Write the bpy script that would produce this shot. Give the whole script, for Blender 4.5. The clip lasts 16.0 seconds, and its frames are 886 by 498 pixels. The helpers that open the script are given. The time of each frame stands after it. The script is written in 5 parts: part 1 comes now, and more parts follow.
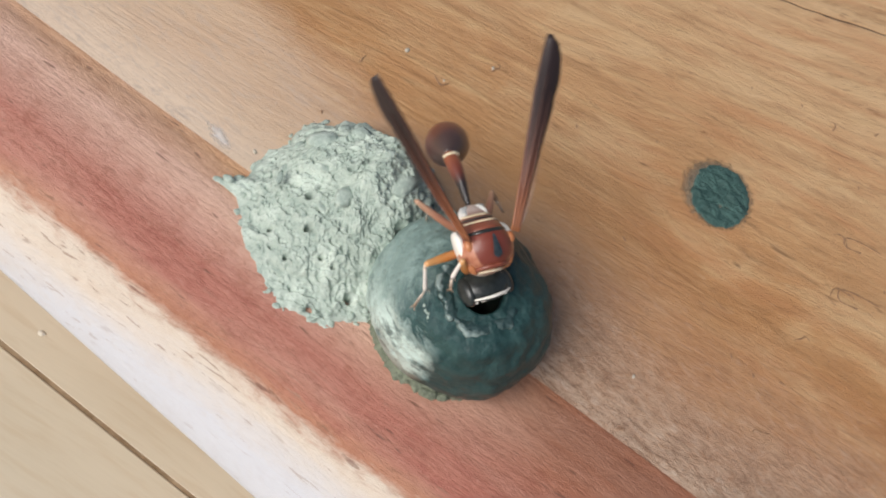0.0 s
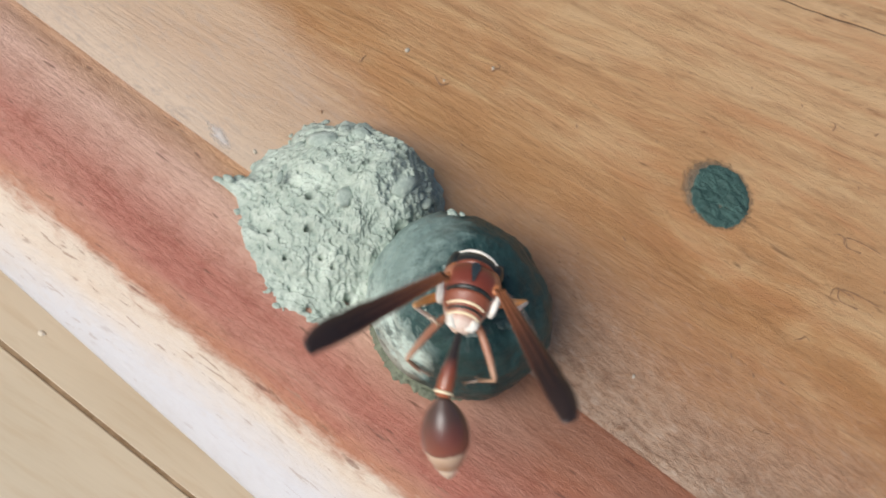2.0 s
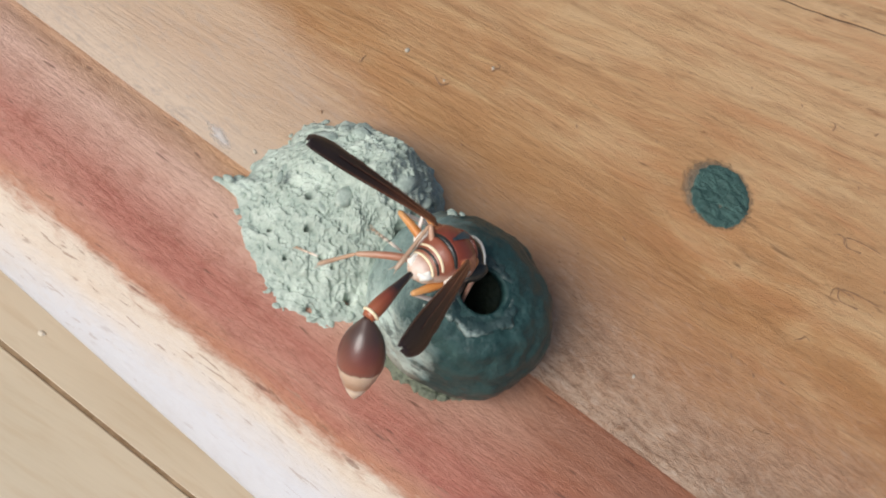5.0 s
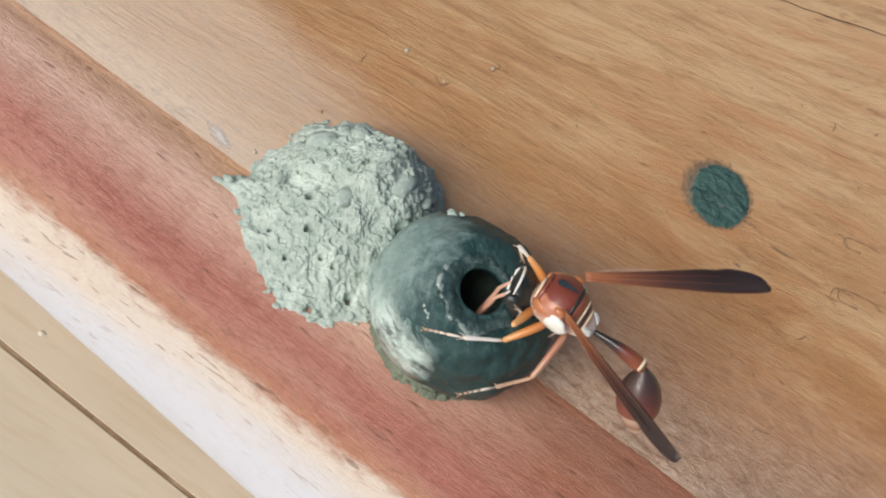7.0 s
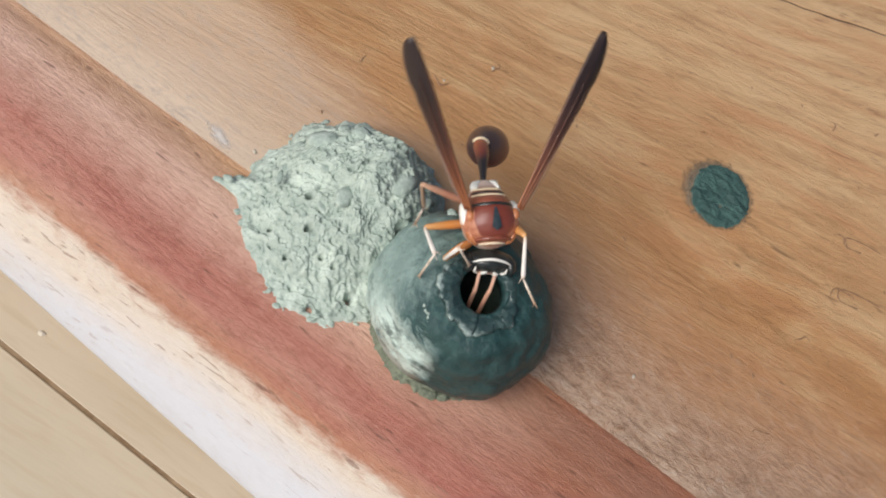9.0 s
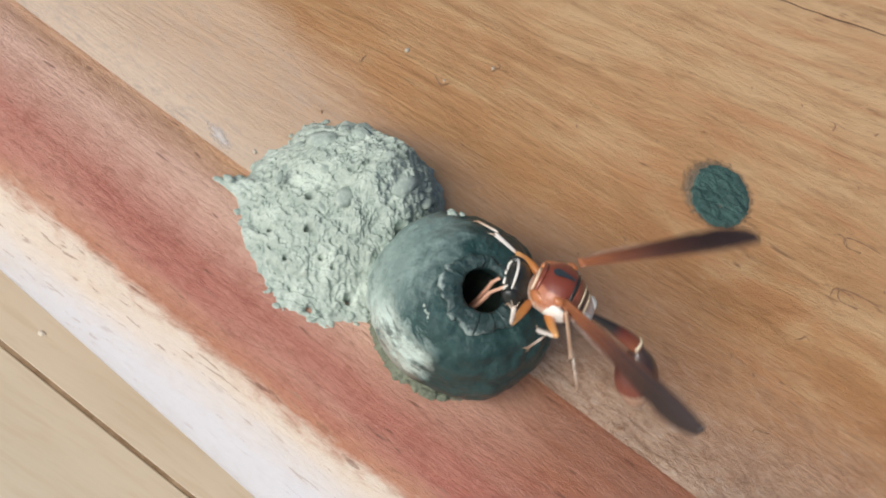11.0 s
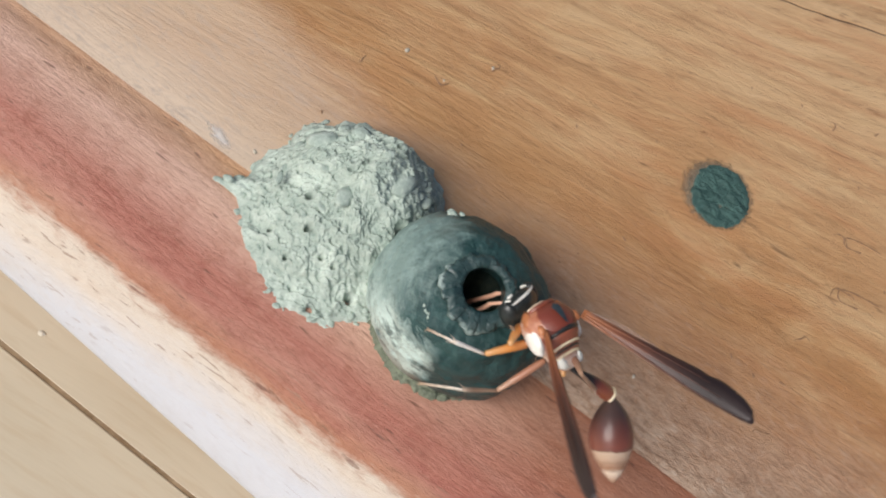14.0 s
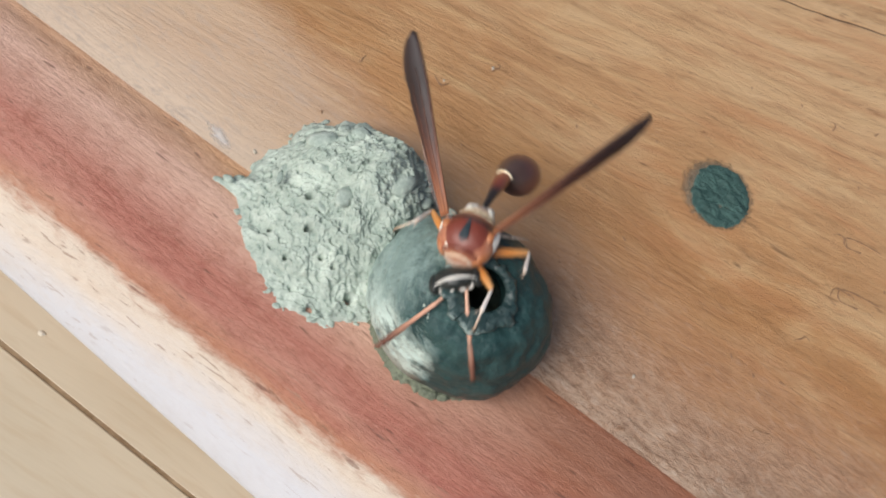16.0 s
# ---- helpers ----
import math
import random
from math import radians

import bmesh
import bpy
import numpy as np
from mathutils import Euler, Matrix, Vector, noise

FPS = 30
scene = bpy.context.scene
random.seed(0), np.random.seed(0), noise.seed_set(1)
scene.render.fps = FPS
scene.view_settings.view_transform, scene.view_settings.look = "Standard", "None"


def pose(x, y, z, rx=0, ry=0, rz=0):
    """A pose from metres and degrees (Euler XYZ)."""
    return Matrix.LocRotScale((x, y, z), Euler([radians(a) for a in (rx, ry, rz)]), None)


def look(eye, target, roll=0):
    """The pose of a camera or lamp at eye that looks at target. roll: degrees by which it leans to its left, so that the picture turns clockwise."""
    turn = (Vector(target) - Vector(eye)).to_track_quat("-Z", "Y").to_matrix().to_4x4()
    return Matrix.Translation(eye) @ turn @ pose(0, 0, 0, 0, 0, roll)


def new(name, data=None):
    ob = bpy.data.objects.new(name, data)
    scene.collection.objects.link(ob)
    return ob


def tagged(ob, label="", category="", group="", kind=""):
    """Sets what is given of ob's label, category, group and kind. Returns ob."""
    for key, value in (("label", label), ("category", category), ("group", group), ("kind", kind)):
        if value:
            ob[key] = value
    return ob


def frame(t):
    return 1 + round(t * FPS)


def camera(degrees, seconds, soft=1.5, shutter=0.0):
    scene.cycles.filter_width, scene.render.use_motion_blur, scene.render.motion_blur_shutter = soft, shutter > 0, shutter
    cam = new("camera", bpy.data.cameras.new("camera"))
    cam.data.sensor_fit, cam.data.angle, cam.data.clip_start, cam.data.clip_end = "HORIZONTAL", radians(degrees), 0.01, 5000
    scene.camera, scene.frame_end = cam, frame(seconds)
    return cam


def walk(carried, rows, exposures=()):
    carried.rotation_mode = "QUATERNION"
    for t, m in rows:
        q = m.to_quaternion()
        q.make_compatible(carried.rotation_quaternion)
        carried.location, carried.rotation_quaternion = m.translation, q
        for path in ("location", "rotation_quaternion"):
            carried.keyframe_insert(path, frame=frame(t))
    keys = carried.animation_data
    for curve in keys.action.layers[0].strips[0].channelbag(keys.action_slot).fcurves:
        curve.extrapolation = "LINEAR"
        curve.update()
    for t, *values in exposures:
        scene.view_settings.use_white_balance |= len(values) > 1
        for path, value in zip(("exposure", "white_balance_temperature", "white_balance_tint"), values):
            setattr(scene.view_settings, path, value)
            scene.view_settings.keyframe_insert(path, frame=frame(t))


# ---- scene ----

MM = 0.001
cam = camera(42, 16.0, soft=2.0, shutter=0.4)
EYE = look((0, -0.04797, 0.10189), (0, 0.0062, 0), 36.5)
walk(cam, [(0, EYE), (16, EYE)], exposures=[(0, 0.0), (16, 0.0)])

# ---- daylight ----
SUN_FROM = Vector((-0.36, -0.62, 0.78)).normalized()
world = bpy.data.worlds.new("world")
scene.world = world
world.use_nodes = True
wn = world.node_tree.nodes
sky = wn.new("ShaderNodeTexSky")
sky.sky_type, sky.sun_disc = "NISHITA", False
sky.sun_elevation = math.asin(SUN_FROM.z)
sky.sun_rotation = math.atan2(SUN_FROM.x, SUN_FROM.y)
sky.dust_density, sky.air_density = 3.0, 1.0
world.node_tree.links.new(sky.outputs[0], wn["Background"].inputs[0])
wn["Background"].inputs[1].default_value = 0.072
sun = new("sun", bpy.data.lights.new("sun", "SUN"))
sun.data.energy, sun.data.angle, sun.data.color = 3.1, radians(36), (1.0, 0.965, 0.93)
sun.matrix_world = look(SUN_FROM * 2, (0, 0, 0))


# ---- materials ----
class Mat:
    """A node material with short calls for the nodes that are used here."""

    def __init__(self, name, rough=0.5, spec=0.5):
        self.m = bpy.data.materials.new(name)
        self.m.use_nodes = True
        self.t = self.m.node_tree
        self.b = self.t.nodes["Principled BSDF"]
        self.b.inputs["Roughness"].default_value = rough
        self.b.inputs["Specular IOR Level"].default_value = spec

    def node(self, kind):
        return self.t.nodes.new(kind)

    def put(self, sock, v):
        if isinstance(v, bpy.types.NodeSocket):
            self.t.links.new(v, sock)
        else:
            if isinstance(v, tuple) and len(v) == 3 and sock.type == "RGBA":
                v = (*v, 1)
            sock.default_value = v

    def coords(self, scale=(1, 1, 1), kind="Object", source=None):
        src = source or self.node("ShaderNodeTexCoord").outputs[kind]
        mp = self.node("ShaderNodeMapping")
        self.put(mp.inputs["Vector"], src)
        mp.inputs["Scale"].default_value = scale
        return mp.outputs[0]

    def noise(self, vec, scale, detail=5, rough=0.55, dist=0.0):
        n = self.node("ShaderNodeTexNoise")
        self.put(n.inputs["Vector"], vec)
        n.inputs["Scale"].default_value, n.inputs["Detail"].default_value = scale, detail
        n.inputs["Roughness"].default_value, n.inputs["Distortion"].default_value = rough, dist
        return n.outputs[0]

    def cells(self, vec, scale, feature="F1"):
        n = self.node("ShaderNodeTexVoronoi")
        n.feature = feature
        self.put(n.inputs["Vector"], vec)
        n.inputs["Scale"].default_value = scale
        return n.outputs["Distance"]

    def ramp(self, fac, stops, how="LINEAR"):
        n = self.node("ShaderNodeValToRGB")
        e = n.color_ramp.elements
        n.color_ramp.interpolation = how
        for i, (p, c) in enumerate(stops):
            el = e[i] if i < 2 else e.new(p)
            el.position = p
            el.color = (*c, 1) if isinstance(c, tuple) else (c, c, c, 1)
        self.put(n.inputs[0], fac)
        return n.outputs[0]

    def math(self, op, a, b=0.0, c=0.0, clamp=False):
        n = self.node("ShaderNodeMath")
        n.operation, n.use_clamp = op, clamp
        for s, v in zip(n.inputs, (a, b, c)):
            self.put(s, v)
        return n.outputs[0]

    def mix(self, fac, a, b, blend="MIX"):
        n = self.node("ShaderNodeMix")
        n.data_type, n.blend_type = "RGBA", blend
        self.put(n.inputs[0], fac), self.put(n.inputs[6], a), self.put(n.inputs[7], b)
        return n.outputs[2]

    def xyz(self, vec):
        n = self.node("ShaderNodeSeparateXYZ")
        self.put(n.inputs[0], vec)
        return n.outputs

    def join(self, x, y, z):
        n = self.node("ShaderNodeCombineXYZ")
        for s, v in zip(n.inputs, (x, y, z)):
            self.put(s, v)
        return n.outputs[0]

    def done(self, colour, rough=None, height=None, depth=0.2, strength=1.0):
        self.put(self.b.inputs["Base Color"], colour)
        if rough is not None:
            self.put(self.b.inputs["Roughness"], rough)
        if height is not None:
            n = self.node("ShaderNodeBump")
            n.inputs["Strength"].default_value, n.inputs["Distance"].default_value = strength, depth * MM
            self.put(n.inputs["Height"], height)
            self.t.links.new(n.outputs[0], self.b.inputs["Normal"])
        return self.m


def grain(m, fan):
    """Wood coordinates in millimetres: along the grain, across it, and depth; fan: how the grain spreads."""
    x, y, z = m.xyz(m.coords((1000, 1000, 1000)))
    wob = m.noise(m.join(m.math("MULTIPLY", x, 0.02), m.math("MULTIPLY", y, 0.05), 0.0), 1.0, 2)
    y = m.math("ADD", y, m.math("MULTIPLY", m.math("SUBTRACT", wob, 0.5), 5.0))
    if fan:
        y = m.math("DIVIDE", y, m.math("MAXIMUM", m.math("MULTIPLY_ADD", x, fan, 1.0), 0.35))
    return x, y, z


def wood_board():
    m = Mat("varnished_board", 0.42)
    x, v, z = grain(m, 0.0066)
    y0 = m.xyz(m.coords((1000, 1000, 1000)))[1]
    long = m.join(m.math("MULTIPLY", x, 0.045), v, z)
    broad = m.noise(m.join(m.math("MULTIPLY", x, 0.016), m.math("MULTIPLY", v, 0.075), 0.0), 1.0, 3)
    amber = m.noise(m.join(m.math("MULTIPLY", x, 0.03), m.math("MULTIPLY", v, 0.05), 4.0), 1.0, 3)
    streak = m.noise(m.join(m.math("MULTIPLY", x, 0.085), m.math("MULTIPLY", v, 0.55), 0.0), 1.0, 4, 0.60, 0.5)
    fine = m.noise(m.join(m.math("MULTIPLY", x, 0.75), m.math("MULTIPLY", v, 1.9), 0.0), 1.0, 8, 0.76, 1.1)
    fleck = m.noise(m.join(m.math("MULTIPLY", x, 0.20), m.math("MULTIPLY", v, 1.1), 3.0), 1.0, 2)
    spot = m.noise(m.join(m.math("MULTIPLY", x, 0.5), m.math("MULTIPLY", v, 0.7), 9.0), 1.0, 2)
    col = m.ramp(broad, [(0.30, (0.40, 0.188, 0.072)), (0.46, (0.475, 0.252, 0.106)), (0.60, (0.52, 0.30, 0.136)), (0.74, (0.46, 0.232, 0.097))])
    col = m.mix(m.ramp(m.math("MULTIPLY_ADD", m.math("MAXIMUM", m.math("SUBTRACT", y0, 28.0), 0.0), -0.006, m.math("MULTIPLY_ADD", x, 0.0035, amber)), [(0.44, 0.0), (0.66, 0.66)]), col, (0.43, 0.208, 0.074))
    cloud = m.noise(m.join(m.math("MULTIPLY", x, 0.09), m.math("MULTIPLY", v, 0.16), 21.0), 1.0, 5, 0.6, 0.6)
    col = m.mix(m.ramp(cloud, [(0.50, 0.0), (0.68, 0.45)]), col, (0.60, 0.42, 0.23))
    col = m.mix(m.ramp(cloud, [(0.32, 0.35), (0.46, 0.0)]), col, (0.36, 0.18, 0.07))
    # paler towards the far side, with a cloudy border
    col = m.mix(m.ramp(m.math("DIVIDE", m.math("MULTIPLY_ADD", cloud, 16.0, y0), 80.0), [(0.36, 0.0), (0.80, 0.66)]), col, (0.66, 0.46, 0.262))
    col = m.mix(m.ramp(streak, [(0.34, 0.36), (0.54, 0.0)]), col, (0.30, 0.142, 0.055))
    col = m.mix(m.ramp(streak, [(0.55, 0.0), (0.72, 0.28)]), col, (0.58, 0.40, 0.22))
    col = m.mix(m.ramp(fine, [(0.30, 0.10), (0.46, 0.0)]), col, (0.24, 0.12, 0.05))
    col = m.mix(m.ramp(fine, [(0.53, 0.0), (0.70, 0.11)]), col, (0.62, 0.46, 0.29))
    # the plane tore the grain into short overlapping ripples
    torn = m.noise(m.join(m.math("MULTIPLY", x, 0.11), m.math("MULTIPLY", v, 0.55), 71.0), 1.0, 5, 0.60, 0.7)
    col = m.mix(m.ramp(torn, [(0.33, 0.45), (0.44, 0.0)]), col, (0.29, 0.145, 0.056))
    col = m.mix(m.ramp(torn, [(0.55, 0.0), (0.66, 0.34)]), col, (0.62, 0.42, 0.22))
    line = m.noise(m.join(m.math("MULTIPLY", x, 0.24), m.math("MULTIPLY", v, 2.2), 12.0), 1.0, 4, 0.65, 0.8)
    where = m.noise(m.join(m.math("MULTIPLY", x, 0.05), m.math("MULTIPLY", v, 0.16), 15.0), 1.0, 3)
    lined = m.math("MULTIPLY", m.ramp(line, [(0.28, 0.20), (0.38, 0.0)]), m.ramp(where, [(0.40, 0.15), (0.60, 1.0)]))
    col = m.mix(lined, col, (0.20, 0.10, 0.045))
    pale = m.math("MULTIPLY", m.ramp(line, [(0.60, 0.0), (0.72, 0.18)]), m.ramp(where, [(0.40, 0.2), (0.60, 1.0)]))
    col = m.mix(pale, col, (0.60, 0.43, 0.26))
    dash = m.noise(m.join(m.math("MULTIPLY", x, 0.30), m.math("MULTIPLY", v, 2.4), 31.0), 1.0, 3, 0.6, 0.6)
    col = m.mix(m.math("MULTIPLY", m.ramp(dash, [(0.28, 0.9), (0.365, 0.0)]), m.ramp(cloud, [(0.35, 1.0), (0.58, 0.35)])), col, (0.17, 0.08, 0.036))
    col = m.mix(m.ramp(dash, [(0.64, 0.0), (0.74, 0.4)]), col, (0.66, 0.49, 0.30))
    # short open pores and scratches that lie along the grain
    pore = m.noise(m.join(m.math("MULTIPLY", x, 0.16), m.math("MULTIPLY", v, 1.25), 51.0), 1.0, 4, 0.62, 0.9)
    crowd = m.noise(m.join(m.math("MULTIPLY", x, 0.045), m.math("MULTIPLY", v, 0.11), 57.0), 1.0, 2)
    col = m.mix(m.math("MULTIPLY", m.ramp(pore, [(0.30, 0.80), (0.39, 0.0)]), m.ramp(crowd, [(0.40, 0.25), (0.58, 1.0)])), col, (0.21, 0.105, 0.045))
    col = m.mix(m.math("MULTIPLY", m.ramp(pore, [(0.61, 0.0), (0.70, 0.45)]), m.ramp(crowd, [(0.40, 0.25), (0.58, 1.0)])), col, (0.63, 0.44, 0.245))
    rosy = m.noise(m.join(m.math("MULTIPLY", x, 0.04), m.math("MULTIPLY", v, 0.35), 41.0), 1.0, 4, 0.6, 0.4)
    col = m.mix(m.math("MULTIPLY", m.ramp(rosy, [(0.46, 0.0), (0.66, 0.45)]), m.ramp(m.math("DIVIDE", x, 30.0), [(0.0, 0.35), (0.7, 1.0)])), col, (0.46, 0.19, 0.075))
    col = m.mix(m.ramp(fleck, [(0.22, 0.7), (0.28, 0.0)]), col, (0.13, 0.06, 0.028))
    col = m.mix(m.ramp(spot, [(0.20, 0.6), (0.24, 0.0)]), col, (0.12, 0.06, 0.03))
    # browner middle of the board: shade beside pot and mound put into the colour
    mid_ = m.math("ABSOLUTE", m.math("DIVIDE", m.math("SUBTRACT", m.math("MULTIPLY_ADD", cloud, 10.0, m.math("MULTIPLY_ADD", x, 0.10, y0)), 17.5), 15.0))
    col = m.mix(m.math("MULTIPLY", m.ramp(mid_, [(0.25, 0.60), (1.0, 0.0)]), m.ramp(m.math("MULTIPLY_ADD", x, 0.0125, 0.3), [(0.1, 0.0), (0.3, 1.0), (0.55, 0.8), (0.85, 0.0)])), col, (0.37, 0.185, 0.066))
    # brown scaly wood in front, with the shade right of the pot painted in
    worn_shade = m.math("DIVIDE", m.math("MULTIPLY_ADD", cloud, 20.0, m.math("MULTIPLY_ADD", x, -0.05, y0)), 40.0)
    worn_shade = m.math("MULTIPLY", m.ramp(worn_shade, [(0.20, 0.85), (0.85, 0.0)]), m.ramp(m.math("DIVIDE", x, 20.0), [(0.0, 0.0), (0.5, 1.0)]))
    col = m.mix(worn_shade, col, (0.33, 0.137, 0.056))
    # pale band along the joint with the moulding: dusty wood plus painted varnish sheen
    xo, yo, zo = m.xyz(m.coords((1000, 1000, 1000)))
    edge = m.noise(m.join(m.math("MULTIPLY", xo, 0.05), m.math("MULTIPLY", yo, 0.12), 7.0), 1.0, 4)
    away = m.math("MULTIPLY_ADD", m.math("SUBTRACT", edge, 0.5), 16.0, yo)
    dust_sheen = m.ramp(m.math("DIVIDE", away, m.ramp(m.math("DIVIDE", xo, 40.0), [(0.0, 20.0), (0.8, 21.5)])), [(0.04, 0.90), (0.42, 0.55), (0.95, 0.0)])
    dust_sheen = m.math("MULTIPLY", dust_sheen, m.ramp(m.math("ADD", fine, m.ramp(m.math("MULTIPLY_ADD", xo, -0.02, 0.0), [(0.1, 0.0), (0.5, 0.2)])), [(0.32, 0.35), (0.56, 1.0)]))
    col = m.mix(dust_sheen, col, m.ramp(m.math("MULTIPLY_ADD", xo, 0.02, 0.6), [(0.0, (0.72, 0.575, 0.44)), (0.42, (0.55, 0.43, 0.33)), (0.72, (0.43, 0.30, 0.21)), (0.98, (0.49, 0.355, 0.255))]))
    scale_ = m.noise(m.coords((430, 1250, 1000)), 0.95, 6, 0.70, 0.8)
    scaly = m.math("MAXIMUM", dust_sheen, m.math("MULTIPLY", worn_shade, 0.9))
    col = m.mix(m.math("MULTIPLY", scaly, m.ramp(scale_, [(0.37, 0.85), (0.50, 0.0)])), col, m.mix(m.ramp(m.math("MULTIPLY_ADD", xo, 0.02, 0.6), [(0.2, 0.0), (0.7, 1.0)]), (0.52, 0.41, 0.33), (0.21, 0.105, 0.058)))
    col = m.mix(m.math("MULTIPLY", scaly, m.ramp(scale_, [(0.54, 0.0), (0.68, 0.62)])), col, (0.57, 0.45, 0.355))
    bump = m.math("ADD", m.math("ADD", m.math("MULTIPLY", fine, 0.5), m.math("MULTIPLY", streak, 0.6)), m.math("MULTIPLY", line, 0.5))
    bump = m.math("MULTIPLY_ADD", torn, 0.7, bump)
    bump = m.math("MULTIPLY", bump, m.math("MULTIPLY_ADD", dust_sheen, -0.75, 1.0))
    bump = m.math("ADD", bump, m.math("MULTIPLY", m.math("MULTIPLY", scaly, scale_), m.ramp(m.math("MULTIPLY_ADD", xo, 0.02, 0.6), [(0.2, 0.1), (0.7, 0.9)])))
    rough = m.ramp(streak, [(0.3, 0.52), (0.7, 0.38)])
    return m.done(col, rough, bump, 0.26, 0.9)


def wood_moulding():
    m = Mat("red_moulding", 0.45)
    x, v, z = grain(m, 0.0)
    xo, yo, zo = m.xyz(m.coords((1000, 1000, 1000)))
    fine = m.noise(m.join(m.math("MULTIPLY", x, 0.42), m.math("MULTIPLY", v, 1.5), m.math("MULTIPLY", z, 1.2)), 1.0, 6, 0.70, 0.6)
    broad = m.noise(m.join(m.math("MULTIPLY", x, 0.035), m.math("MULTIPLY", v, 0.25), m.math("MULTIPLY", z, 0.25)), 1.0, 4)
    dash = m.noise(m.join(m.math("MULTIPLY", x, 0.28), m.math("MULTIPLY", v, 1.5), m.math("MULTIPLY", z, 1.2)), 1.0, 2)
    # bands run along the moulding: tan heartwood, red band, pale outer face with its glare painted in
    ragged = m.math("MULTIPLY", m.math("SUBTRACT", fine, 0.5), 1.9)
    drift = m.math("MULTIPLY", m.math("SUBTRACT", broad, 0.5), 4.0)
    across = m.math("DIVIDE", m.math("MULTIPLY_ADD", xo, -0.036, m.math("ADD", m.math("ADD", m.math("MULTIPLY", yo, -1.0), ragged), drift)), 30.0)
    jag = m.noise(m.coords((420, 900, 900)), 0.9, 5, 0.7)
    across = m.math("ADD", across, m.math("MULTIPLY", m.math("SUBTRACT", jag, 0.5), 0.032))
    heart = m.ramp(m.math("MULTIPLY_ADD", xo, 0.025, 0.15), [(0.1, 0.0), (0.65, 0.95)])
    near = m.mix(heart, (0.62, 0.355, 0.195), (0.30, 0.104, 0.050))
    far_ = m.mix(heart, (0.70, 0.45, 0.345), (0.35, 0.130, 0.068))
    col = m.mix(m.ramp(across, [(0.02, 0.0), (0.16, 1.0)]), near, far_)
    col = m.mix(m.ramp(across, [(0.18, 0.0), (0.36, 0.92)]), col, (0.375, 0.118, 0.080))
    col = m.mix(m.ramp(across, [(0.47, 0.0), (0.525, 0.65)]), col, (0.42, 0.185, 0.085))
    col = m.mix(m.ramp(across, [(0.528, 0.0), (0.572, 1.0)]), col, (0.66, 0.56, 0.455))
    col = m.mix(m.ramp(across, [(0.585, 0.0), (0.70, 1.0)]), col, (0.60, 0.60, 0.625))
    mottle = m.noise(m.coords((1000, 1000, 1000)), 0.55, 5, 0.65)
    col = m.mix(m.math("MULTIPLY", m.ramp(mottle, [(0.34, 0.45), (0.52, 0.0)]), m.ramp(across, [(0.16, 0.35), (0.34, 1.0), (0.52, 1.0), (0.60, 0.12)])), col, (0.60, 0.38, 0.27), "MULTIPLY")
    col = m.mix(m.math("MULTIPLY", m.ramp(broad, [(0.42, 0.0), (0.66, 0.30)]), m.ramp(across, [(0.50, 1.0), (0.56, 0.0)])), col, (0.58, 0.38, 0.27))
    col = m.mix(m.math("MULTIPLY", m.ramp(fine, [(0.32, 0.30), (0.50, 0.0)]), m.ramp(across, [(0.50, 1.0), (0.60, 0.12)])), col, (0.45, 0.25, 0.18), "MULTIPLY")
    hair = m.noise(m.join(m.math("MULTIPLY", x, 0.9), m.math("MULTIPLY", v, 3.4), m.math("MULTIPLY", z, 2.8)), 1.0, 5, 0.7, 0.9)
    col = m.mix(m.math("MULTIPLY", m.ramp(hair, [(0.34, 0.13), (0.46, 0.0)]), m.ramp(across, [(0.50, 1.0), (0.58, 0.10)])), col, (0.20, 0.07, 0.045))
    col = m.mix(m.math("MULTIPLY", m.ramp(hair, [(0.56, 0.0), (0.68, 0.22)]), m.ramp(across, [(0.50, 1.0), (0.58, 0.10)])), col, (0.66, 0.40, 0.30))
    crack = m.noise(m.join(m.math("MULTIPLY", x, 0.32), m.math("MULTIPLY", v, 1.9), m.math("MULTIPLY", z, 1.4)), 1.0, 3, 0.6, 0.5)
    col = m.mix(m.math("MULTIPLY", m.ramp(crack, [(0.33, 0.85), (0.40, 0.0)]), m.ramp(across, [(0.46, 0.0), (0.52, 1.0), (0.555, 0.3), (0.60, 0.04)])), col, (0.19, 0.085, 0.045))
    col = m.mix(m.math("MULTIPLY", m.ramp(dash, [(0.28, 0.75), (0.335, 0.0)]), m.ramp(across, [(0.54, 1.0), (0.62, 0.22)])), col, (0.16, 0.065, 0.04))
    # short thin cracks along the grain of the pale face, thickest beside the red
    nick = m.noise(m.join(m.math("MULTIPLY", x, 0.24), m.math("MULTIPLY", v, 3.0), m.math("ADD", m.math("MULTIPLY", z, 2.4), 40.0)), 1.0, 3, 0.55, 0.4)
    nicked = m.ramp(across, [(0.36, 0.25), (0.50, 0.75), (0.60, 0.75), (0.68, 0.40), (0.78, 0.06)])
    col = m.mix(m.math("MULTIPLY", m.ramp(nick, [(0.315, 0.9), (0.355, 0.0)]), nicked), col, (0.26, 0.15, 0.10))
    bump = m.math("ADD", m.math("MULTIPLY", fine, 0.7), m.math("ADD", m.math("MULTIPLY", dash, 0.5), m.math("MULTIPLY", hair, 0.8)))
    return m.done(col, m.ramp(fine, [(0.3, 0.55), (0.7, 0.40)]), bump, 0.16, 0.9)


